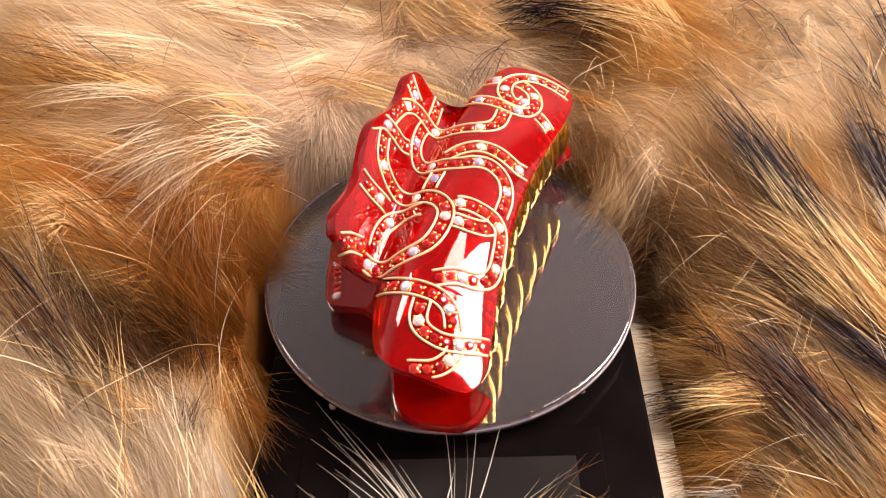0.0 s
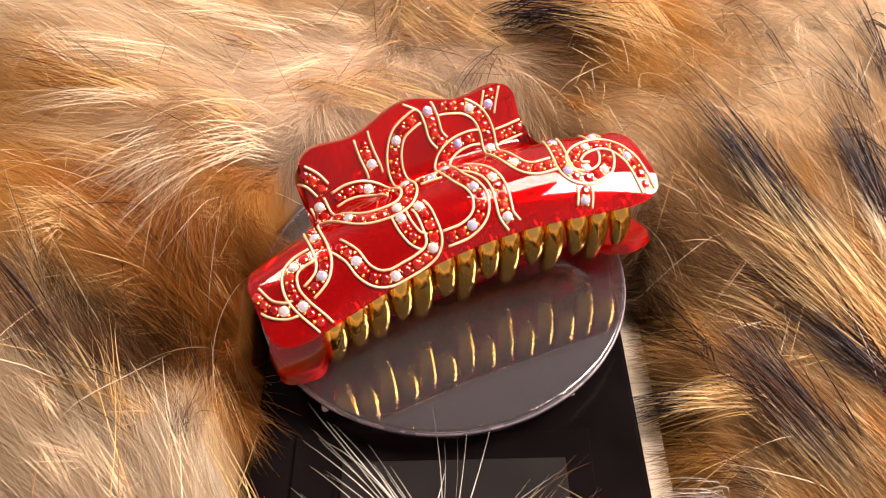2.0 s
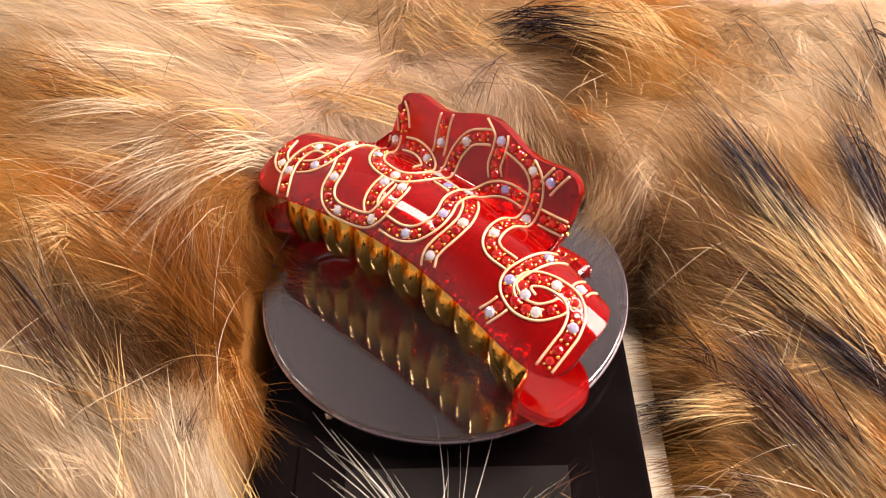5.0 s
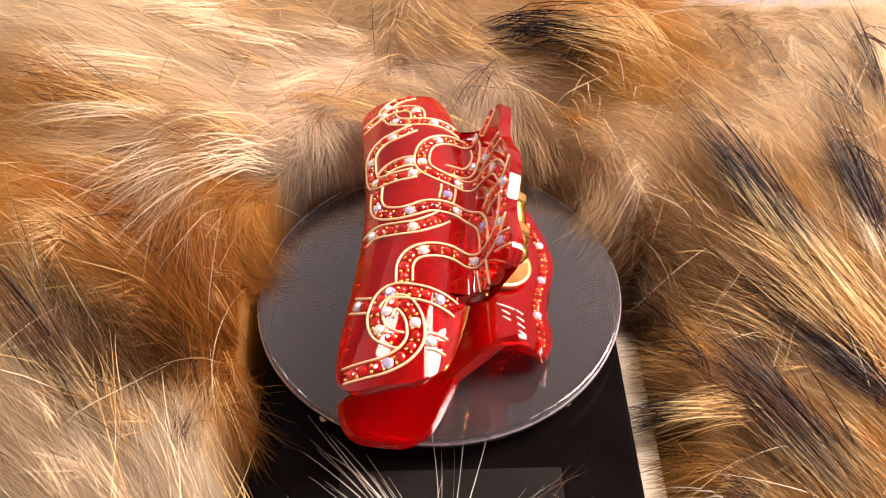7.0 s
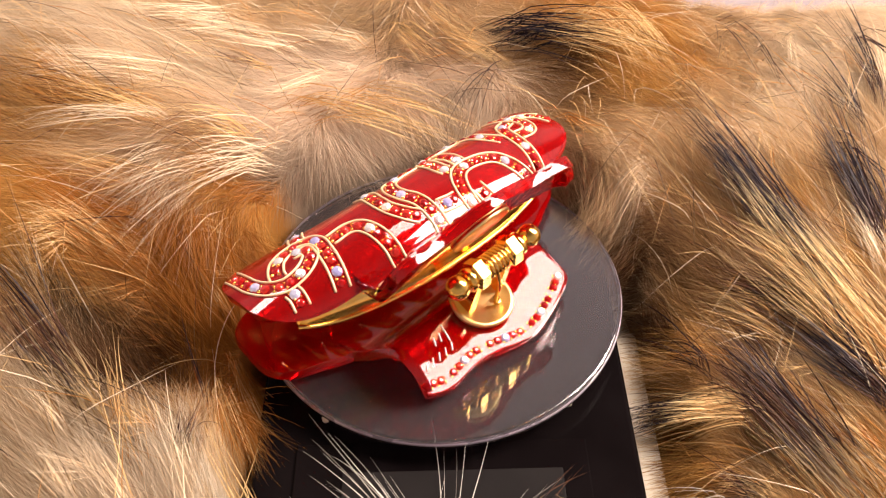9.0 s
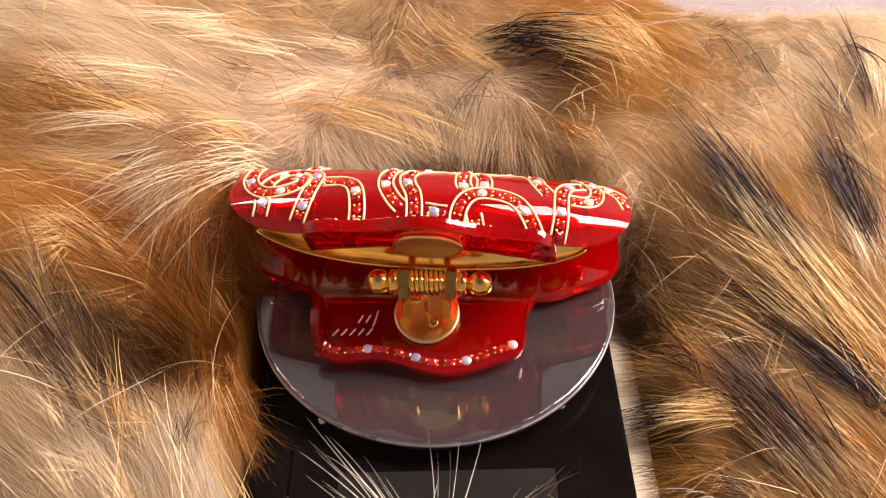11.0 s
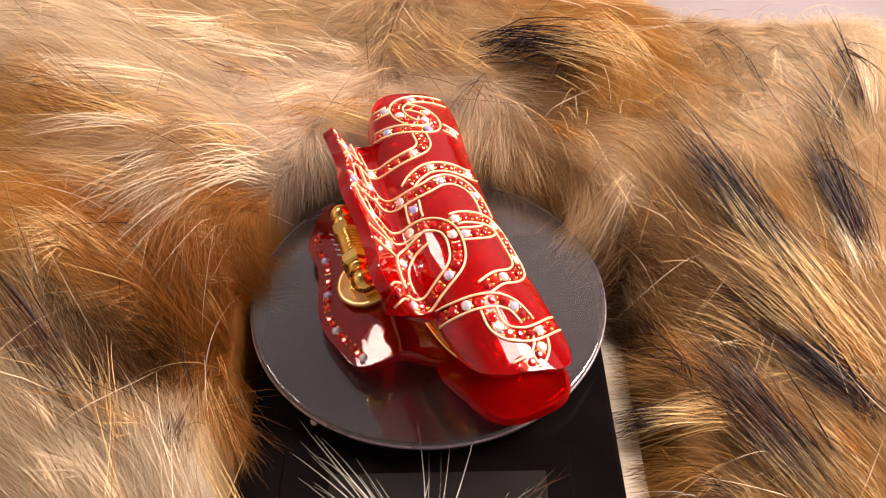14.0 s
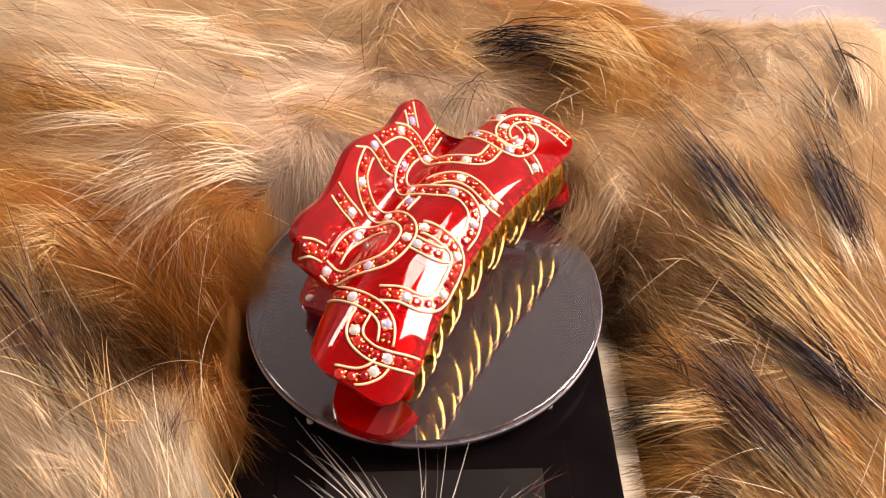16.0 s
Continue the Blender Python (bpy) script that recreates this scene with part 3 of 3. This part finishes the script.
LEFT_NEAR_LOCKS = [(-35, -69, -47, -48, 'B', 24), (-48, -45, -58, -20, 'D', 4), (-48, -67, -57, -48, 'C', 30), (-58, -66, -68, -55, 'C', 30), (-67, -68, -75, -59, 'C', 30),
     (-40, -67, -37, -40, 'B', 16), (-56, -51, -61, -48, 'B', 25), (-37, -62, -32, -50, 'B', 14), (-74, -52, -80, -46, 'C', 20), (-32, -67, -35, -56, 'C', 14), (-50, -30, -43, -46, 'B', 16), (-49, -20, -42, -34, 'T', 14),
     (-64, -61, -70, -60, 'C', 25), (-52, -55, -51, -43, 'M', 14), (-44, -62, -52, -58, 'C', 25)]
RIGHT_LOCKS = [(103, -15, 72, 32, 'K', 150), (106, -26, 73, 8, 'B', 90), (92, 6, 71, 33, 'D', 60), (102, -29, 89, -7, 'D', 34), (113, 12, 108, 47, 'D', 18), (124, 48, 120, 82, 'D', 25), (95, -6, 59, 15, 'Q', 30), (94, -11, 64, 3, 'M', 40), (85, -14, 62, 0, 'B', 30),
     (103, -35, 85, -15, 'D', 80), (112, 4, 104, 37, 'D', 70), (111, -3, 105, 22, 'C', 50), (120, 38, 109, 57, 'D', 30), (125, 51, 127, 78, 'C', 20),
     (117, 22, 97, 30, 'M', 25), (99, -20, 91, -4, 'B', 30)]
RIGHT_NEAR_LOCKS = [(92, -57, 66, -19, 'M', 90), (89, -43, 72, -22, 'D', 50), (64, -25, 50, -2, 'D', 14), (87, -54, 71, -33, 'B', 50), (83, -41, 66, -25, 'D', 50), (73, -34, 41, -30, 'K', 80), (73, -32, 47, -32, 'B', 40),
     (71, -55, 55, -47, 'M', 40), (61, -54, 45, -49, 'W', 20), (69, -45, 50, -55, 'B', 5), (97, -54, 88, -43, 'B', 40), (97, -46, 88, -35, 'T', 30),
     (70, -22, 51, -11, 'T', 6), (94, -22, 71, -26, 'B', 5)]
FRONT_LOCKS = [(-7, -65, -27, -42, 'W', 7), (-5, -66, -18, -47, 'W', 7), (-2, -66, -1, -46, 'W', 3), (1, -66, 5, -45, 'W', 3), (-11, -66, -34, -46, 'W', 6), (8, -66, 24, -51, 'W', 5),
               (14, -64, 30, -50, 'M', 8), (22, -64, 36, -56, 'M', 10), (-18, -66, -30, -58, 'W', 6), (34, -64, 20, -56, 'B', 8)]
FAR_TONES = [(-111, 63, 'C'), (-95, 66, 'C'), (-80, 78, 'C'), (-63, 88, 'S'), (-44, 93, 'S'), (-23, 91, 'S'), (-2, 87, 'S'), (13, 85, 'S'), (29, 85, 'B'), (46, 87, 'B'), (59, 82, 'B'), (70, 77, 'B'), (89, 91, 'S'), (104, 90, 'C'), (117, 85, 'C'), (129, 85, 'C')]
BACK_TONES = [(-105, 47, 'C'), (-92, 50, 'S'), (-74, 62, 'C'), (-58, 68, 'C'), (-39, 74, 'G'), (-21, 73, 'G'), (-3, 66, 'G'), (12, 63, 'G'), (20, 76, 'O'), (33, 72, 'N'), (45, 66, 'B'), (56, 63, 'B'), (64, 57, 'O'), (77, 69, 'S'), (89, 62, 'S'), (103, 63, 'C'), (114, 58, 'C')]
UPPER_TONES = [(-105, 37, 'O'), (-93, 40, 'B'), (-74, 34, 'B'), (-60, 44, 'S'), (-46, 50, 'G'), (-31, 52, 'G'), (40, 58, 'O'), (47, 49, 'S'), (57, 46, 'O'), (67, 43, 'S'), (80, 43, 'S'), (96, 44, 'C'), (108, 44, 'C'), (117, 38, 'S')]
HIGH_TONES = [(-100, 20, 'B'), (-91, 24, 'O'), (-75, 17, 'S'), (-62, 17, 'C'), (-52, 35, 'S'), (-38, 37, 'G'), (37, 38, 'S'), (48, 33, 'S'), (59, 31, 'G'), (72, 31, 'S'), (83, 29, 'S'), (95, 29, 'S'), (109, 30, 'S')]
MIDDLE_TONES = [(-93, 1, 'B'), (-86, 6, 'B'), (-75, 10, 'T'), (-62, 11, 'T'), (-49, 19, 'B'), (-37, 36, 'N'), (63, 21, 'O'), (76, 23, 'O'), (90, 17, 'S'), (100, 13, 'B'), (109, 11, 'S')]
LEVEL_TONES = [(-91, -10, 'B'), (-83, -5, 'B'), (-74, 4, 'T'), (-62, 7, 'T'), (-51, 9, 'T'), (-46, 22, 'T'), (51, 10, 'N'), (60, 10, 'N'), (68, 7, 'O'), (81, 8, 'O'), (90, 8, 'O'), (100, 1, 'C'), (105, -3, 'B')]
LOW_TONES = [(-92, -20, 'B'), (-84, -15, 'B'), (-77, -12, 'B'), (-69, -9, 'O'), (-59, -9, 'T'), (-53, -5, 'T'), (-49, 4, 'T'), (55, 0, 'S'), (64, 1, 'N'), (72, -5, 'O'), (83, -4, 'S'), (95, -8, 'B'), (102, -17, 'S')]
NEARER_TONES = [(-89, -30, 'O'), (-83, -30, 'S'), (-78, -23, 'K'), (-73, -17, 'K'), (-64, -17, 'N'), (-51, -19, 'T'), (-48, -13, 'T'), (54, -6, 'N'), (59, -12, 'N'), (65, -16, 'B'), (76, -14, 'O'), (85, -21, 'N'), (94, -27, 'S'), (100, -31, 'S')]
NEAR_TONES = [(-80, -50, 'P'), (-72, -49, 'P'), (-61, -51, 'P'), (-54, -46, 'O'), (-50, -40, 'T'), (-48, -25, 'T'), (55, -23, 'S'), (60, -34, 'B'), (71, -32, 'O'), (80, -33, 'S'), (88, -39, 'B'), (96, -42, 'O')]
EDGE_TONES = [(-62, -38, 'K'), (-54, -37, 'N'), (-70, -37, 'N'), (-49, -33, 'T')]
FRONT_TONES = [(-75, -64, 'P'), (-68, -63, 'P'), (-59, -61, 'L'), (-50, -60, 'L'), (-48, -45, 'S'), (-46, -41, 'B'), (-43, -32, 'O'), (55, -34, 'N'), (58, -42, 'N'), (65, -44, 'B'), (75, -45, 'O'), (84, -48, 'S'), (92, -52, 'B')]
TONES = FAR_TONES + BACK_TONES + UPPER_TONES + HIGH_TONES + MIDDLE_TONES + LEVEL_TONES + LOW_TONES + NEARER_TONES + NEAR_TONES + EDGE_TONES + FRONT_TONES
# N and K: dark brown fur, also used to paint shade into the hollows
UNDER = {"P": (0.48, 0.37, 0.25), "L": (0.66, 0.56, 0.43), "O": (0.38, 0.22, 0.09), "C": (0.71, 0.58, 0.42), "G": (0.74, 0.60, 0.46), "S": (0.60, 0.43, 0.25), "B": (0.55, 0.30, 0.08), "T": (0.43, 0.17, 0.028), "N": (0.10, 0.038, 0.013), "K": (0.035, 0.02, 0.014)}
CREAM, BLOND, TAWNY, BROWN, INK, SILVERY = (0.85, 0.71, 0.52), (0.74, 0.51, 0.24), (0.55, 0.25, 0.06), (0.12, 0.05, 0.025), (0.020, 0.013, 0.019), (0.88, 0.84, 0.77)
GUARD = {"C": (CREAM, CREAM, CREAM), "B": (TAWNY, BLOND, BLOND), "T": (TAWNY, TAWNY, BLOND), "D": (BROWN, INK, INK), "K": (BLOND, (0.90, 0.68, 0.36), INK), "H": (INK, INK, BLOND),
         "M": (BLOND, INK, BROWN), "Q": (BLOND, BLOND, BROWN), "W": (SILVERY, SILVERY, SILVERY)}
GUARD_MAT = {k: make_hair("guard_" + n, *GUARD[k], 0.32) for k, n in zip("CBTDKHMQW", ("cream", "blond", "tawny", "black", "black_tipped", "pale_tipped", "banded", "brown_tipped", "silver"))}


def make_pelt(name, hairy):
    """Fur whose colour is held on the mesh: the pelt's own markings with shade painted in; each hair a little lighter
    or darker.
    """
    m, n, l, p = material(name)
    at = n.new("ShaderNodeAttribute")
    at.attribute_name = "shaded_marking"
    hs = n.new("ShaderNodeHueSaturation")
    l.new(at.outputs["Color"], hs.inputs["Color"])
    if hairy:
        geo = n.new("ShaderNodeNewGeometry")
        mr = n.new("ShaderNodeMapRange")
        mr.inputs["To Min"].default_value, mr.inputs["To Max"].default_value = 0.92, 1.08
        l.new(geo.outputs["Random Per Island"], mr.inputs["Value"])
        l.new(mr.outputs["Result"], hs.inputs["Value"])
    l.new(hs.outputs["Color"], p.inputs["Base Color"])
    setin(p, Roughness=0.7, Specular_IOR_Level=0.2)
    if hairy:
        tr = n.new("ShaderNodeBsdfTranslucent")
        l.new(hs.outputs["Color"], tr.inputs["Color"])
        mx = n.new("ShaderNodeMixShader")
        mx.inputs["Fac"].default_value = 0.5
        l.new(p.outputs["BSDF"], mx.inputs[1])
        l.new(tr.outputs["BSDF"], mx.inputs[2])
        l.new(mx.outputs["Shader"], n["Material Output"].inputs["Surface"])
    return m


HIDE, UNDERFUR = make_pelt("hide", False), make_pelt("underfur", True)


def shaded_marking(x, y):
    """Colour of the pelt at a place, mm; the shade of the hollows is painted in."""
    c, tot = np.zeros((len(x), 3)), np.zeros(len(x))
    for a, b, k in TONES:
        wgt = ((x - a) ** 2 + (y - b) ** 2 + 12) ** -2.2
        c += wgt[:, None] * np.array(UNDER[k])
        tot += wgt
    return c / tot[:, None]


def strands(name, roots, dirs, lengths, lift, width, segs, mats, index, parent, label, curl=0.1, seed=1, bends=None, flat=None, colours=None, above=0.0):
    """Fine tapered hairs that lie along the hide: one mesh, a ribbon for each hair."""
    r = np.random.default_rng(seed)
    n = len(roots)
    s = np.linspace(0, 1, segs + 1)
    side = np.stack([-dirs[:, 1], dirs[:, 0]], 1)
    bend = r.normal(0, curl, (n, 1)) + (0 if bends is None else bends[:, None])
    wave = r.normal(0, curl * 0.25, (n, 1)) * np.sin(s[None] * r.uniform(2, 5, (n, 1)) + r.uniform(0, 6, (n, 1)))
    off = bend * s[None] * (1 - s[None]) * 1.6 + wave * s[None]
    xy = roots[:, None, :] + dirs[:, None, :] * (lengths[:, None] * s[None])[..., None] + side[:, None, :] * (lengths[:, None] * off)[..., None]
    base = fur_height(roots[:, 0], roots[:, 1])
    here = fur_height(xy[..., 0], xy[..., 1])
    ends = np.maximum(here[:, -1], base - 14)
    line = base[:, None] + (ends - base)[:, None] * s[None]
    over = np.clip((here - line).max(axis=1), 0, 6)
    ground = line + over[:, None] * np.sin(np.pi * s[None]) ** 0.8
    if flat is not None:
        ground = np.full_like(here, flat)
    rise = lift[:, None] * (s[None] * 1.5 - 0.6 * s[None] ** 2)
    z = ground + rise * lengths[:, None] - 0.8 * (1 - s[None]) + above * np.minimum(1, s[None] * 4)
    pts = np.concatenate([xy, z[..., None]], 2)
    tang = np.gradient(pts, axis=1)
    ref = np.stack([r.normal(0, 0.5, n), r.normal(0, 0.5, n) - 0.6, r.normal(0, 0.3, n) + 0.8], 1)[:, None, :]
    across = np.cross(tang, ref)
    across /= np.linalg.norm(across, axis=2, keepdims=True) + 1e-9
    wid = width[:, None] * (0.6 + 0.4 * np.sin(np.pi * np.minimum(1, s * 1.2 + 0.15)))[None] * (1 - s[None] ** 3 * 0.85)
    a, b = pts - across * wid[..., None] / 2, pts + across * wid[..., None] / 2
    co = np.stack([a, b], 2).reshape(-1, 3) * MM
    m = segs + 1
    quad = np.array([[2 * k, 2 * k + 1, 2 * k + 3, 2 * k + 2] for k in range(segs)])
    faces = (np.arange(n)[:, None, None] * (2 * m) + quad[None]).reshape(-1)
    nf = n * segs
    me = bpy.data.meshes.new(name)
    me.vertices.add(len(co))
    me.vertices.foreach_set("co", co.astype(np.float32).ravel())
    me.loops.add(nf * 4)
    me.loops.foreach_set("vertex_index", faces.astype(np.int32))
    me.polygons.add(nf)
    me.polygons.foreach_set("loop_start", np.arange(0, nf * 4, 4, dtype=np.int32))
    for q in mats:
        me.materials.append(q)
    me.polygons.foreach_set("material_index", np.repeat(index, segs).astype(np.int32))
    me.update(calc_edges=True)
    at = me.attributes.new("along", "FLOAT", "POINT")
    at.data.foreach_set("value", np.tile(np.repeat(s, 2), n).astype(np.float32))
    if colours is not None:
        at = me.attributes.new("shaded_marking", "FLOAT_COLOR", "POINT")
        full = np.concatenate([colours, np.ones((n, 1))], 1)
        at.data.foreach_set("color", np.repeat(full, 2 * m, axis=0).astype(np.float32).ravel())
    me.polygons.foreach_set("use_smooth", np.ones(nf, dtype=bool))
    ob = piece(name, me, parent)
    return tagged(ob, label, kind="stuff")


def flow(x, y, guides):
    """Lie of the hair at a point, from the locks round about."""
    dx, dy, tot = np.zeros_like(x), np.zeros_like(x), np.zeros_like(x)
    for ax, ay, bx, by, _, _ in guides:
        ln = math.hypot(bx - ax, by - ay) + 1e-6
        for f in (0.1, 0.5, 0.9):
            px, py = ax + (bx - ax) * f, ay + (by - ay) * f
            wgt = ((x - px) ** 2 + (y - py) ** 2 + 40) ** -1.6
            dx, dy, tot = dx + wgt * (bx - ax) / ln, dy + wgt * (by - ay) / ln, tot + wgt
    ln = np.hypot(dx, dy) + 1e-12
    return np.stack([dx / ln, dy / ln], 1)


def off_table(x, y):
    """Where fur may grow: not under the disc or the turntable box."""
    return (np.hypot(x, y) > np.where(x < 0, 49.5, 48)) & ~((x > -43.5) & (x < 51) & (y < 0))


def tufts(x, y, cell):
    """Nearest tuft middle of a jittered grid, and a random number for each tuft."""
    jit = np.random.default_rng(3).random((97, 89, 3))
    ci, cj = np.floor(x / cell).astype(int), np.floor(y / cell).astype(int)
    best = np.full(len(x), 1e9)
    mx, my, tone = np.zeros(len(x)), np.zeros(len(x)), np.zeros(len(x))
    for di in (-1, 0, 1):
        for dj in (-1, 0, 1):
            q = jit[(ci + di) % 97, (cj + dj) % 89]
            px, py = (ci + di + q[:, 0]) * cell, (cj + dj + q[:, 1]) * cell
            d = (x - px) ** 2 + (y - py) ** 2
            near = d < best
            best = np.where(near, d, best)
            mx, my, tone = np.where(near, px, mx), np.where(near, py, my), np.where(near, q[:, 2], tone)
    return mx, my, tone


def build_fur():
    r = np.random.default_rng(11)
    gx, gy = np.linspace(-170, 170, 227), np.linspace(-100, 150, 168)
    X, Y = np.meshgrid(gx, gy)
    Z = fur_height(X.ravel(), Y.ravel()).reshape(X.shape) - 0.6
    vs = np.stack([X, Y, Z], 2).reshape(-1, 3) * MM
    w = len(gx)
    fs = [(j * w + i, j * w + i + 1, (j + 1) * w + i + 1, (j + 1) * w + i) for j in range(len(gy) - 1) for i in range(w - 1)]
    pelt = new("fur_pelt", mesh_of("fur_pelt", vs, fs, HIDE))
    at = pelt.data.attributes.new("shaded_marking", "FLOAT_COLOR", "POINT")
    # hide colour cut to 0.55: painted shade, so bare spots look shadowed
    at.data.foreach_set("color", np.concatenate([shaded_marking(X.ravel(), Y.ravel()) * 0.55, np.ones((X.size, 1))], 1).astype(np.float32).ravel())
    tagged(pelt, "long-haired raccoon fur in cream, tawny and black", "fur", kind="stuff")
    groups = (BACK_LOCKS, RIGHT_BACK_LOCKS, LEFT_LOCKS, LEFT_NEAR_LOCKS, RIGHT_LOCKS, RIGHT_NEAR_LOCKS)
    guides = [g for part_locks in groups for g in part_locks]
    # underfur
    n = 360000
    x, y = r.uniform(-135, 145, n), r.uniform(-80, 112, n)
    keep = off_table(x, y)
    x, y = x[keep], y[keep]
    n = len(x)
    dirs = flow(x, y, guides)
    ang = r.normal(0, 0.26, n) + 0.25 * np.sin(x * 0.35 + 2 * np.sin(y * 0.22)) * np.sin(y * 0.4)
    dirs = np.stack([dirs[:, 0] * np.cos(ang) - dirs[:, 1] * np.sin(ang), dirs[:, 0] * np.sin(ang) + dirs[:, 1] * np.cos(ang)], 1)
    col = shaded_marking(x + r.normal(0, 2, n), y + r.normal(0, 2, n))
    # tufts: the hairs of a cell lean together towards its middle
    tx, ty, tone = tufts(x, y, 9.0)
    long = r.uniform(7, 17, n)
    aim = np.stack([0.62 * (tx - x) + dirs[:, 0] * long, 0.62 * (ty - y) + dirs[:, 1] * long], 1)
    dirs = aim / np.sqrt((aim ** 2).sum(axis=-1))[:, None]
    long = long * (0.8 + 0.5 * tone)
    col = col * (0.91 + 0.18 * tone)[:, None]
    strands("underfur", np.stack([x, y], 1), dirs, long, r.uniform(0.15, 0.6, n), r.uniform(0.07, 0.15, n), 3,
            [UNDERFUR], np.zeros(n), pelt, "soft dense underfur in cream, sand and tawny", 0.1, 5, colours=col)
    # guard hair in pointed locks
    gk = list(GUARD)
    for num, part_locks in enumerate(groups + (FRONT_LOCKS,)):
        front = part_locks is FRONT_LOCKS
        R, D, L, I, B, F, W = [], [], [], [], [], [], []
        for ax, ay, bx, by, c, total in part_locks:
            ln = math.hypot(bx - ax, by - ay)
            dx, dy = (bx - ax) / ln, (by - ay) / ln
            total = total if front else int(total * (1.25 if c in 'DH' else 2.6 if c in 'KM' else 1.7))
            subs = max(1, total // 22)
            for q in range(subs):
                k = max(1, total // subs)
                tight = 0.55 if c in 'DKH' else 1.0
                so, sa = r.normal(0, 0.045 * ln + 0.9) * tight if subs > 1 else 0.0, r.normal(0, 0.1) * ln
                along, across = sa + r.normal(0, 0.12, k) * ln, so + r.normal(0, 0.035 * ln + 0.5, k) * tight
                root = np.stack([ax + dx * along - dy * across, ay + dy * along + dx * across], 1)
                spread = so * 0.8 + (across - so) * 0.5 + r.normal(0, 0.9, k)
                aim = np.stack([bx - dy * spread, by + dx * spread], 1) + np.array([dx * sa, dy * sa]) + r.normal(0, 4.0 if c in 'DH' else 2.0, (k, 2))
                v = aim - root
                ll = np.sqrt((v ** 2).sum(axis=-1))
                R.append(root)
                D.append(v / ll[:, None])
                L.append(np.maximum(ll, 12) * r.uniform(0.5, 1.35 if c in 'DH' else 1.1, k))
                I.append(np.full(k, gk.index(c)))
                B.append(np.full(k, r.normal(0, 0.04)))
                F.append(np.full(k, r.uniform(0.05, 0.18) * (1.7 if c in 'DH' else 1.0)))
                W.append(r.uniform(0.12, 0.26, k) * (1.5 if c in 'DH' else 1.0))
        R, D, L, I, B, F, W = (np.concatenate(a) for a in (R, D, L, I, B, F, W))
        k = len(R)
        strands("guard_hair", R, D, L, F + r.normal(0, 0.03, k), W, 8, [GUARD_MAT[q] for q in gk], I, pelt,
                "long glossy guard hairs, pale or black-tipped", 0.035, 20 + num, B, -5.0 if front else None, above=0.0 if front else 4.5)
    # single stray hairs that cross the locks
    n = 2100
    x, y = r.uniform(-125, 135, n), r.uniform(-78, 105, n)
    keep = off_table(x, y)
    x, y = x[keep], y[keep]
    n = len(x)
    dirs = flow(x, y, guides)
    ang = r.normal(0, 0.85, n)
    dirs = np.stack([dirs[:, 0] * np.cos(ang) - dirs[:, 1] * np.sin(ang), dirs[:, 0] * np.sin(ang) + dirs[:, 1] * np.cos(ang)], 1)
    keep = off_table(x + dirs[:, 0] * 24, y + dirs[:, 1] * 24) & (shaded_marking(x + dirs[:, 0] * 8, y + dirs[:, 1] * 8).mean(axis=1) > 0.13)
    x, y, dirs = x[keep], y[keep], dirs[keep]
    n = len(x)
    pick = np.array([gk.index(c) for c in "CCBBTTQMD"])[r.integers(0, 9, n)]
    strands("stray_hair", np.stack([x, y], 1), dirs, r.uniform(14, 32, n), r.uniform(0.15, 0.35, n), r.uniform(0.10, 0.2, n), 9,
            [GUARD_MAT[q] for q in gk], pick, pelt, "single long stray hairs", 0.08, 77, above=4.0)
    return pelt


build_fur()

# ---------------------------------------------------------------- things that move
TURN = [(t, 0.55 - 23.25 * t) for t in range(17)]


def motions():
    for thing in (claw, disc):
        walk(thing, [(t, pose(0, 0, 0, 0, 0, a)) for t, a in TURN])


motions()
